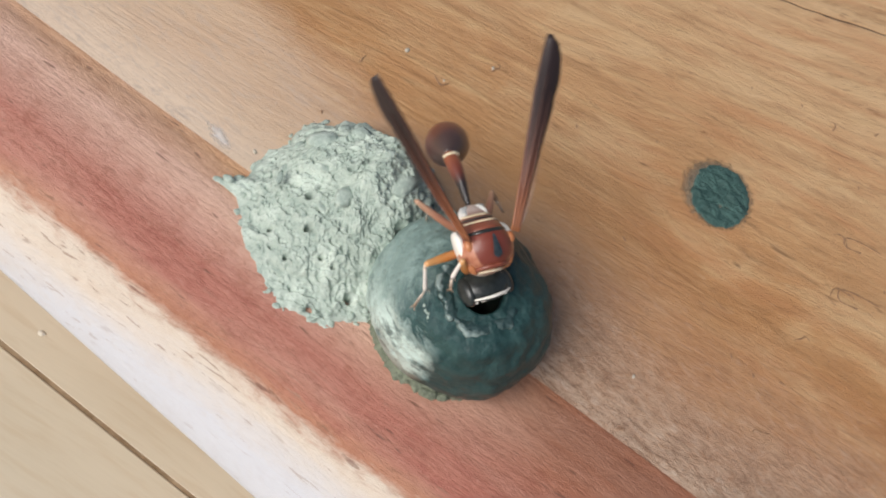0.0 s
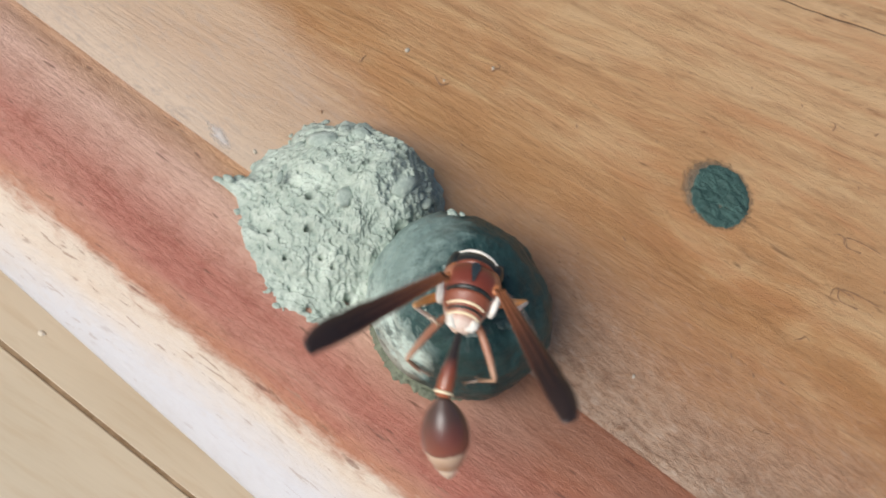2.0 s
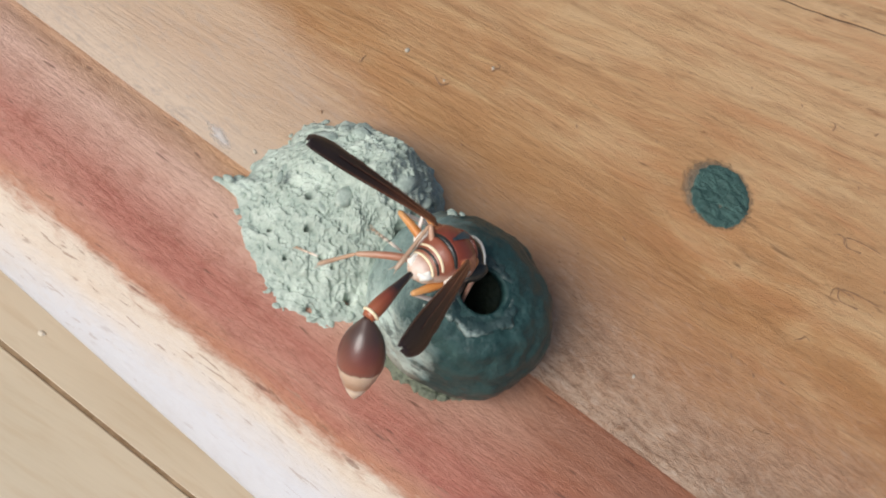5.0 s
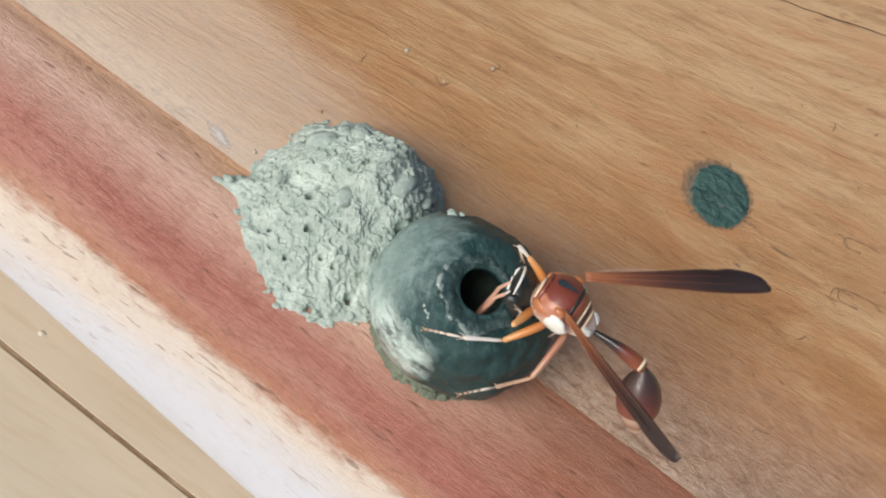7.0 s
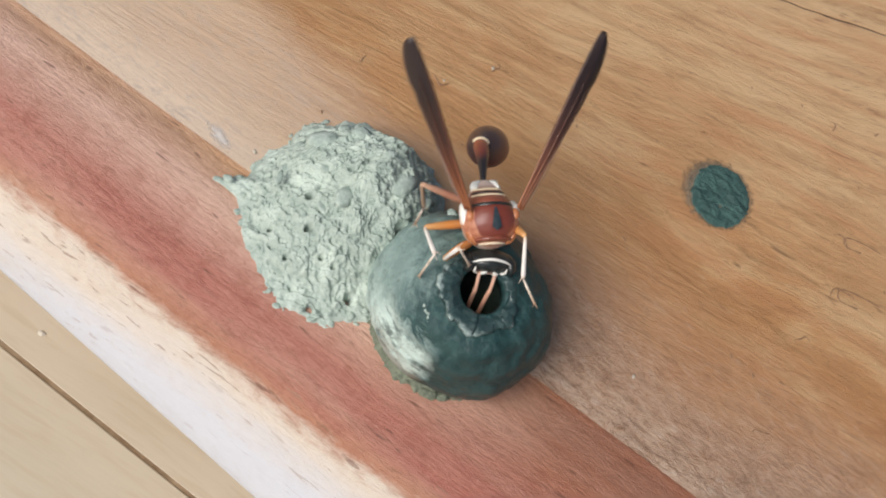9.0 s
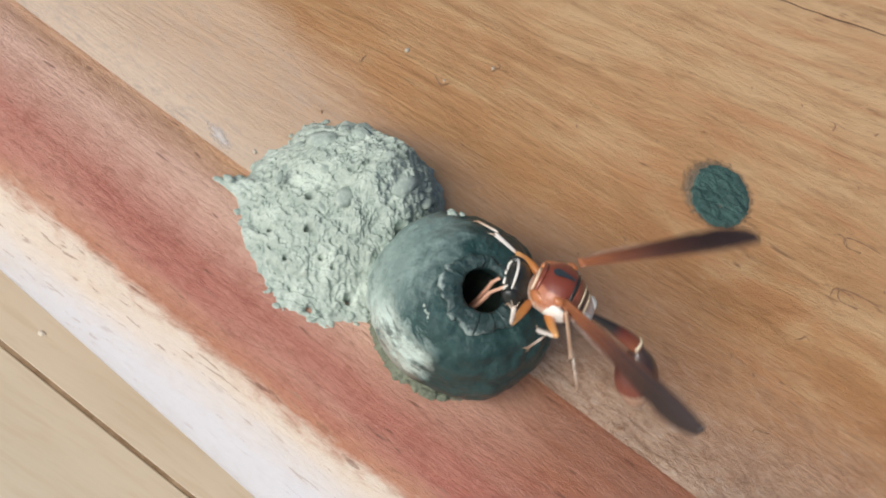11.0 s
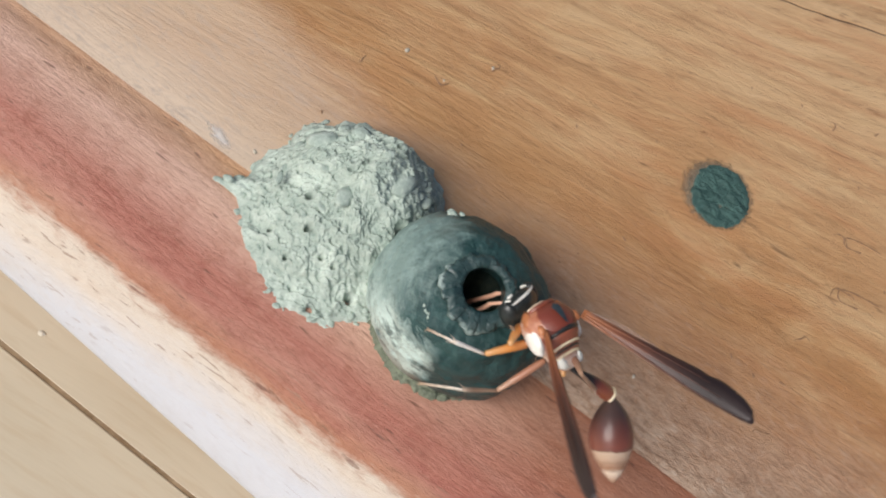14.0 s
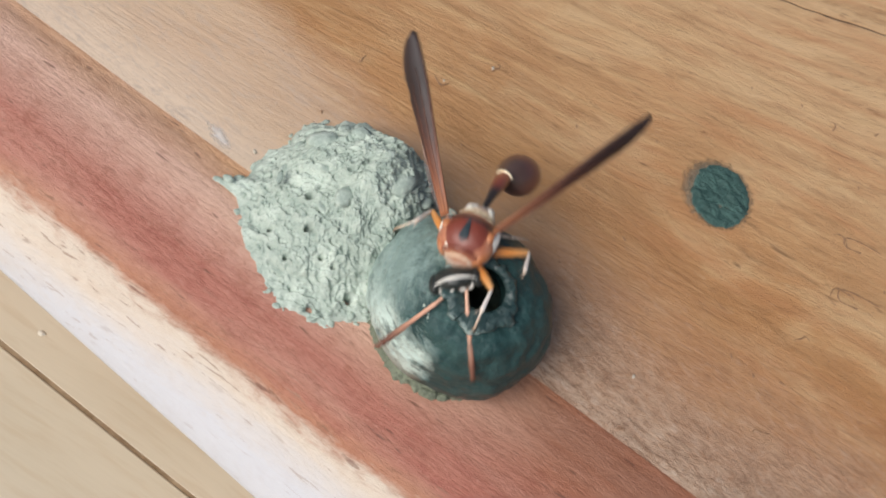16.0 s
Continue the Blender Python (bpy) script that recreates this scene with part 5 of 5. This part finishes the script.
def motions():
    # seconds; thorax x, y, z in mm; yaw, nose-down pitch, roll; then bearing and rise of left wing, right wing, waist stalk, abdomen
    rows = [
        (0.0, 2.2, -0.1, 17.3, -37, 9, -3, 157, 21, 213, 27, 177, -14, 137, -50),
        (0.2, 1.1, -0.2, 16.2, -24, 8, -4, 154, 20, 220, 28, 169, -17, 124, -54),
        (0.5, 2.6, 2.3, 16.8, -36, 11, -5, 155, 23, 207, 22, 173, -10, 131, -52),
        (0.7, 4.0, 4.4, 15.7, -62, -3, 3, 156, 25, 200, 14, 180, -12, 155, -52),
        (1.0, 7.7, 6.4, 15.4, -96, -16, -11, 155, 24, 205, 17, 184, -28, 182, -57),
        (1.2, 10.5, 3.8, 15.8, -144, 8, 13, 140, 31, 216, 11, 177, -20, 182, -52),
        (1.3, 12.4, 0.8, 16.1, -165, 1, 7, 141, 27, 214, 11, 176, -15, 184, -51),
        (1.5, 9.8, -2.1, 15.7, -194, 0, 0, 143, 19, 206, 13, 181, -0, 196, -51),
        (1.7, 6.5, -4.3, 17.8, -232, 19, -13, 153, 17, 203, 27, 173, 13, 207, -55),
        (1.8, 6.8, -5.1, 18.3, -235, 20, -9, 151, 20, 205, 27, 176, 8, 209, -54),
        (2.0, 3.9, -5.7, 18.5, -252, 7, -10, 147, 25, 206, 28, 180, -23, 210, -52),
        (2.2, 1.3, -4.8, 18.3, -278, 9, -12, 150, 27, 204, 26, 192, -22, 231, -57),
        (2.3, 0.3, -3.9, 17.9, -293, 14, -8, 154, 34, 203, 20, 194, -20, 251, -61),
        (2.5, 0.6, -3.2, 18.1, -308, 7, -18, 153, 30, 213, 18, 182, -27, 268, -64),
        (2.7, 0.6, 0.1, 16.3, -333, 2, -22, 139, 24, 219, 16, 183, -27, 245, -59),
        (2.8, -0.3, 1.9, 16.2, -345, 1, -23, 136, 25, 220, 13, 187, -25, 250, -61),
        (3.0, 0.2, 1.8, 17.5, -369, 5, -10, 143, 18, 218, 16, 187, -19, 317, -64),
        (3.2, 2.4, 5.5, 15.8, -383, 2, -16, 139, 21, 219, 22, 202, -25, 257, -65),
        (3.3, 3.1, 6.2, 14.9, -424, -12, -0, 145, 24, 205, 10, 206, -15, 217, -53),
        (3.5, 8.2, 4.1, 16.4, -470, -2, -8, 145, 21, 216, 23, 196, -24, 179, -67),
        (3.7, 11.4, 0.3, 15.8, -505, -13, -12, 144, 17, 215, 24, 207, -27, 177, -59),
        (3.8, 11.8, -2.4, 17.3, -556, 19, -13, 148, 24, 208, 31, 87, 67, 192, -60),
        (4.0, 7.3, -5.0, 18.6, -573, 10, -13, 148, 24, 211, 30, 187, -13, 238, -55),
        (4.2, 4.7, -4.5, 19.2, -604, 15, -7, 149, 24, 211, 28, 185, -17, 208, -54),
        (6.3, 9.1, -4.1, 17.6, -591, 20, 10, 149, 20, 206, 23, 171, 6, 137, -50),
        (6.5, 9.6, -2.4, 17.1, -574, 12, 13, 143, 17, 208, 18, 179, 5, 143, -54),
        (6.8, 10.9, -0.2, 16.0, -546, 4, 13, 133, 25, 215, 16, 185, -3, 150, -64),
        (7.0, 11.3, 0.1, 16.5, -540, -0, 10, 139, 20, 213, 14, 180, 0, 160, -58),
        (7.3, 10.6, 3.6, 15.5, -521, -2, 11, 135, 26, 223, 22, 184, -19, 166, -61),
        (7.5, 9.7, 3.7, 15.5, -510, -3, 10, 139, 28, 223, 26, 186, -29, 177, -62),
        (7.8, 7.7, 6.1, 15.4, -477, -13, 4, 146, 21, 223, 25, 177, -31, 169, -59),
        (8.0, 6.3, 5.7, 16.1, -469, -8, 4, 146, 22, 223, 24, 174, -35, 172, -61),
        (8.3, 3.5, 6.5, 15.5, -445, -11, 10, 141, 21, 210, 17, 178, -25, 178, -55),
        (8.5, 2.7, 6.2, 15.3, -439, -12, 15, 143, 22, 196, 16, 181, -22, 181, -52),
        (8.8, 1.6, 5.1, 15.1, -426, -12, 15, 147, 23, 199, 14, 184, -12, 168, -50),
        (9.0, 1.4, 3.3, 15.7, -409, 7, 5, 149, 23, 213, 41, 170, -28, 112, -60),
        (9.2, 0.3, 2.1, 15.3, -398, 4, -1, 145, 17, 228, 39, 165, -29, 104, -60),
        (11.3, 12.8, 0.9, 13.9, -535, -23, 4, 134, 32, 212, 15, 207, -47, 224, -71),
        (11.5, 12.1, 0.0, 14.3, -544, -13, 8, 138, 35, 207, 13, 204, -38, 218, -65),
        (11.8, 11.1, -2.5, 14.7, -556, -2, 0, 152, 31, 200, 12, 200, -7, 216, -50),
        (12.0, 8.4, -3.3, 15.1, -584, -5, -6, 166, 23, 198, 28, 191, -14, 219, -64),
        (12.2, 6.2, -5.6, 15.5, -601, -1, -10, 164, 22, 204, 32, 184, -16, 225, -71),
        (12.5, 2.2, -5.8, 16.5, -632, -6, -13, 166, 17, 208, 27, 178, -18, 219, -58),
        (12.8, 0.6, -5.1, 16.6, -645, 1, -10, 166, 19, 208, 25, 188, 8, 236, -62),
        (13.0, 0.5, -4.4, 16.4, -638, -4, -15, 166, 18, 212, 28, 181, -20, 225, -61),
        (13.3, 3.0, -7.2, 15.7, -621, 1, -14, 156, 20, 204, 26, 182, 16, 193, -62),
        (13.5, 7.6, -6.2, 15.3, -597, -3, -0, 150, 24, 202, 27, 183, -30, 166, -47),
        (13.8, 10.4, -4.1, 14.3, -575, 0, 12, 142, 21, 208, 17, 217, -19, 166, -44),
        (14.0, 11.9, -2.0, 15.1, -565, 3, 11, 146, 15, 203, 14, 224, -20, 163, -31),
        (14.2, 14.2, -1.7, 14.9, -548, -6, 7, 150, 16, 206, 9, 205, -3, 171, -27),
        (14.5, 12.7, 3.8, 14.2, -514, -19, 1, 158, 18, 210, 10, 179, -1, 179, -27),
        (14.8, 12.0, 7.0, 14.0, -496, -35, 5, 154, 18, 215, 15, 174, -17, 175, -43),
        (15.0, 9.6, 7.9, 14.6, -488, -32, 12, 149, 19, 216, 18, 172, -22, 172, -48),
        (15.2, 5.2, 8.8, 15.1, -459, -25, 10, 145, 17, 217, 21, 167, -27, 166, -53),
        (15.5, 0.5, 7.5, 15.2, -432, -19, 13, 138, 16, 210, 17, 172, -27, 170, -56),
        (15.8, -1.3, 6.0, 15.3, -428, -20, 16, 139, 18, 214, 17, 179, -26, 169, -53),
        (16.0, 1.1, 0.8, 15.3, -441, -1, 18, 144, 15, 216, 22, 178, -16, 166, -47),
    ]
    # where the wasp was out of sight it repeats steps of its rounds: time, row to take over
    again = [(4.45, 2.0), (4.7, 2.2), (5.0, 2.3), (5.3, 2.3), (5.6, 2.2), (5.85, 12.5), (6.1, 12.2), (9.45, 0.0), (9.7, 0.2), (9.95, 0.5), (10.2, 8.8), (10.4, 8.5), (10.6, 8.0), (10.85, 7.5), (11.1, 7.0)]
    # how far each wing is turned edge-on about its length: time, left, right, degrees
    twist = [(0, 10, 52), (0.5, 10, 58), (1, 35, 55), (1.5, 30, 20), (2, 0, 0), (2.5, 0, 20), (3, 0, 55), (3.5, 20, 45), (4, 10, 15), (6.5, 40, 0), (7, 62, 0), (7.5, 56, 25), (8, 55, 35), (8.5, 45, 25), (9, 30, 35),
             (11.5, 30, 10), (12, 20, 0), (12.5, 0, 25), (13, 0, 25), (13.5, 15, 0), (14, 58, 0), (14.5, 60, 20), (15, 62, 25), (15.5, 50, 50), (16, 50, 20)]
    # stances of the legs, (which pair, side): seconds; then bearing and rise of thigh, shin and foot, in degrees of the body
    steps = {
        (0, 1): [(1.5, 97, 21, -92, -34, 33, 65), (4.0, 104, 25, -96, -56, -60, -42), (6.5, 110, 3, -106, -42, 120, 29), (7.0, 76, 9, -96, -23, 56, 49), (7.5, 93, 25, -86, -38, 21, 48), (11.5, 68, 3, 22, 73, -87, -53), (12.0, 99, 11, -158, 59, -68, -54), (13.5, 126, 33, -85, -42, -178, 86), (14.0, 113, 15, -70, -27, 79, 48), (14.5, 55, 14, -97, -56, 7, 38), (16.0, 47, 17, 2, 14, -31, -74)],
        (0, -1): [(0.0, -111, 58, -8, -71, -49, 47), (0.5, -115, 44, -38, -56, 142, -50), (1.0, -61, 16, 135, -54, 26, 36), (3.0, -112, 4, 91, -22, -49, 47), (3.5, -145, -36, 16, 28, 16, 47), (7.0, -7, 25, -59, -39, 113, 28), (8.0, -22, 24, 147, -59, 47, 38), (8.5, -46, 0, 44, 34, 151, -55), (9.0, -61, 7, 111, 71, 48, -48), (11.5, -10, -8, 10, 17, -58, -38), (12.5, -132, -5, -10, -54, -74, 53), (14.5, -15, 7, 33, 18, -83, -61), (15.0, -44, -37, 33, -6, 38, 18), (15.5, -47, -35, 31, 7, 27, 36)],
        (1, 1): [(1.0, 16, 27, 61, -70, 11, 9), (1.5, 87, 9, 65, 47, 20, -52), (2.0, 140, 24, -48, -59, -159, 51), (3.5, 51, 42, 4, -80, 28, -25), (4.0, 110, 24, -90, -66, -107, -76), (6.5, 73, -23, 92, 38, 13, -18), (7.0, 51, -33, 40, 6, 19, -15), (7.5, 62, -10, 41, 10, 20, -28), (8.0, 57, -29, 6, -36, 14, -13), (8.5, 36, 12, -22, -61, 22, 13), (9.0, 20, 55, 1, -35, 3, 36), (11.5, 101, 23, -69, -56, 37, 16), (12.0, 109, 8, 95, 65, -17, -76), (13.5, 93, 23, -14, -61, 97, 58), (14.0, 72, -22, 59, 22, -2, -45), (14.5, 59, -17, 27, -8, 21, -38), (15.0, 73, -51, 4, -47, 32, -11), (15.5, 141, -27, -11, -4, 0, -7), (16.0, 121, -14, 11, 34, -158, -67)],
        (1, -1): [(0.0, -83, 15, 27, -61, -60, 38), (0.5, -87, -9, -42, 30, -13, -62), (1.0, -57, -35, -6, -16, -7, -42), (2.0, -60, -16, 160, 43, 6, -69), (2.5, -100, -36, 3, -52, -108, 39), (3.0, -86, -9, -4, -51, -55, 25), (3.5, -39, 17, 4, -7, -15, -26), (4.0, -156, -10, 5, -66, 19, -66), (7.5, -8, 27, 41, 27, -70, -46), (8.0, -47, 36, -4, -81, -8, 10), (8.5, -64, 5, 9, 1, -26, -32), (9.0, -85, 9, 2, 39, -37, -65), (12.5, -109, -15, -9, -61, -91, 55), (13.0, -103, -19, -111, 37, -29, -47), (15.5, -53, 37, 137, -74, 9, 19), (16.0, -133, -12, -5, 38, -93, -52)],
        (2, 1): [(0.0, 138, -27, 88, -60, 74, -56), (0.5, 140, -33, 81, -69, 73, -54), (1.5, 122, 14, -111, -84, 79, -37), (2.0, 152, -16, -37, -65, -33, -61), (2.5, 64, -14, -125, 25, 52, -57), (3.0, -129, 47, 75, -52, 81, -42), (4.0, 133, -17, 126, -15, 34, -75), (6.5, 118, -41, -36, -63, 94, 20), (7.0, 87, -35, -3, -70, 53, 7), (7.5, 99, 6, -74, -75, 26, -82), (8.0, 64, 36, -92, -75, -180, -71), (8.5, 34, 39, -154, -64, -167, -59), (11.5, 95, 43, 178, -59, -152, -64), (12.0, 144, -14, -109, -82, -79, -58), (12.5, 176, 2, -4, -78, -128, 62), (13.5, 125, -9, -53, -57, 150, 83), (14.0, 90, -36, 75, 23, 29, -44), (14.5, 96, 19, 148, -62, 171, -53), (15.0, 70, -24, -175, -78, 55, -55)],
        (2, -1): [(0.0, -130, 16, 81, -56, 88, -70), (0.5, -132, -14, 66, -59, -69, 45), (1.0, -95, -1, 8, -86, -19, -7), (2.0, -146, -21, 29, -63, 151, 51), (2.5, -136, -40, 32, -60, -124, 39), (3.0, -98, -36, -60, 32, -32, -59), (3.5, -116, -28, -28, -79, -56, -49), (4.0, 161, 15, -160, -55, -107, -66), (8.0, -126, -23, -151, -72, -137, -73), (8.5, -89, 38, -176, -86, -1, 24), (9.0, -108, 17, 54, -74, -34, 45), (12.5, 169, -14, -17, -73, -121, 62), (13.0, 172, -17, -75, -49, -106, 42), (13.5, -150, 46, -150, -68, -115, -55), (14.0, 138, 38, -114, -44, -107, -46), (15.5, -53, 43, -171, -68, 165, -61)],
    }
    times = [r[0] for r in twist]
    known = {r[0]: r[1:] for r in rows}
    stance = {t for path in steps.values() for t, *_ in path}
    rows = sorted(rows + [(t, *known[s]) for t, s in again])
    mouth = CENTRE + AXIS * (RADIUS - 1.5)
    track = {ob: [] for _, _, ob in antennae}
    track |= {ob: [] for ob in (wasp, head, wings[0], wings[1], petiole, gaster)}
    for pair in legs.values():
        for ob in pair:
            track[ob] = []
    for n, (t, x, y, z, yaw, pitch, roll, *a) in enumerate(rows):
        m = Matrix.Translation((x, y, z)) @ (Matrix.Rotation(radians(yaw), 4, "Z") @ Matrix.Rotation(radians(pitch), 4, "Y") @ Matrix.Rotation(radians(roll), 4, "X"))
        back = m.inverted()
        inmm = m.copy()
        inmm.translation = m.translation * MM
        track[wasp].append((t, inmm))
        up = Vector((0, 0, 1))
        bright = (back.to_3x3() @ Vector((0, -0.47, 0.88)))
        for w, (az, el), sgn in ((wings[0], a[0:2], 1), (wings[1], a[2:4], -1)):
            track[w].append((t, frame_to(Vector((ROOT.x, sgn * ROOT.y, ROOT.z)), heading(az, el), Vector((0, sgn * 0.3, 0.3)) + bright) @ pose(0, 0, 0, sgn * float(np.interp(t, times, [r[1 if sgn > 0 else 2] for r in twist])), 0, 0)))
        pm = frame_to(WAIST, heading(*a[4:6]), up)
        track[petiole].append((t, pm))
        gm = frame_to(WAIST + STALK * heading(*a[4:6]), heading(*a[6:8]), Vector((-0.6, 0, 0.8)))
        track[gaster].append((t, pm.inverted() @ gm))
        # the head turns down to the mouth of the pot
        aim = back @ mouth - NECK
        aim = Vector((max(aim.x, 1.0), 0.7 * aim.y, aim.z)).normalized()
        aim = (aim + Vector((0.3, 0, 0.45 if 14.3 < t < 15.7 else -0.10 if t > 14.1 else -0.45))).normalized()
        track[head].append((t, frame_to(NECK, aim, Vector((0.5, 0, 1)))))
        for sgn, base, ob in antennae:
            feel = 5 * math.sin(n * 1.9 + sgn)
            lift, turn = feel + (18 if t > 14.2 else 26), 0.6 * feel - 2 * sgn
            if t > 15.85:        # at the end it stretches one antenna out to the side
                lift, turn = (-20, -8) if sgn > 0 else (-36, -70)
            track[ob].append((t, Matrix.Translation(base) @ pose(0, 0, 0, 0, lift, turn)))
        if t not in stance:
            continue
        for (i, sgn), (fm, tb, ft) in legs.items():
            hip, lf, lt, la = HIPS[i]
            hip = Vector((hip.x, sgn * hip.y, hip.z))
            bend = Vector((-0.15 if i == 2 else 0.1, sgn * 0.9, 0.6))
            seen = [r for r in steps[i, sgn] if r[0] == t]
            if seen:
                ways = [heading(*seen[0][k:k + 2]) for k in (1, 3, 5)]
            else:
                ways = stand(i, sgn, m, back, hip, bend, n)
            fmat = frame_to(hip, ways[0], bend)
            knee = hip + lf * ways[0]
            ankle = knee + lt * ways[1]
            track[fm].append((t, fmat))
            track[tb].append((t, fmat.inverted() @ frame_to(knee, ways[1], bend)))
            track[ft].append((t, fmat.inverted() @ frame_to(ankle, ways[2], Vector((0, 0, 1)) + 0.5 * bend)))
    for ob, path in track.items():
        walk(ob, path)
    # fresh clay is drawn out into a collar round the mouth
    for k, ob in enumerate(collar):
        t1 = 8.6 + 1.6 * ((k * 5) % COLLAR_N) / COLLAR_N
        walk(ob, [(0, collar_pose(k, 0.10)), (4.0, collar_pose(k, 0.22)), (7.0, collar_pose(k, 0.42)), (t1, collar_pose(k, 0.52)), (t1 + 1.4, collar_pose(k, 0.80)), (13.4, collar_pose(k, 0.95)), (16, collar_pose(k, 1.0))])


motions()
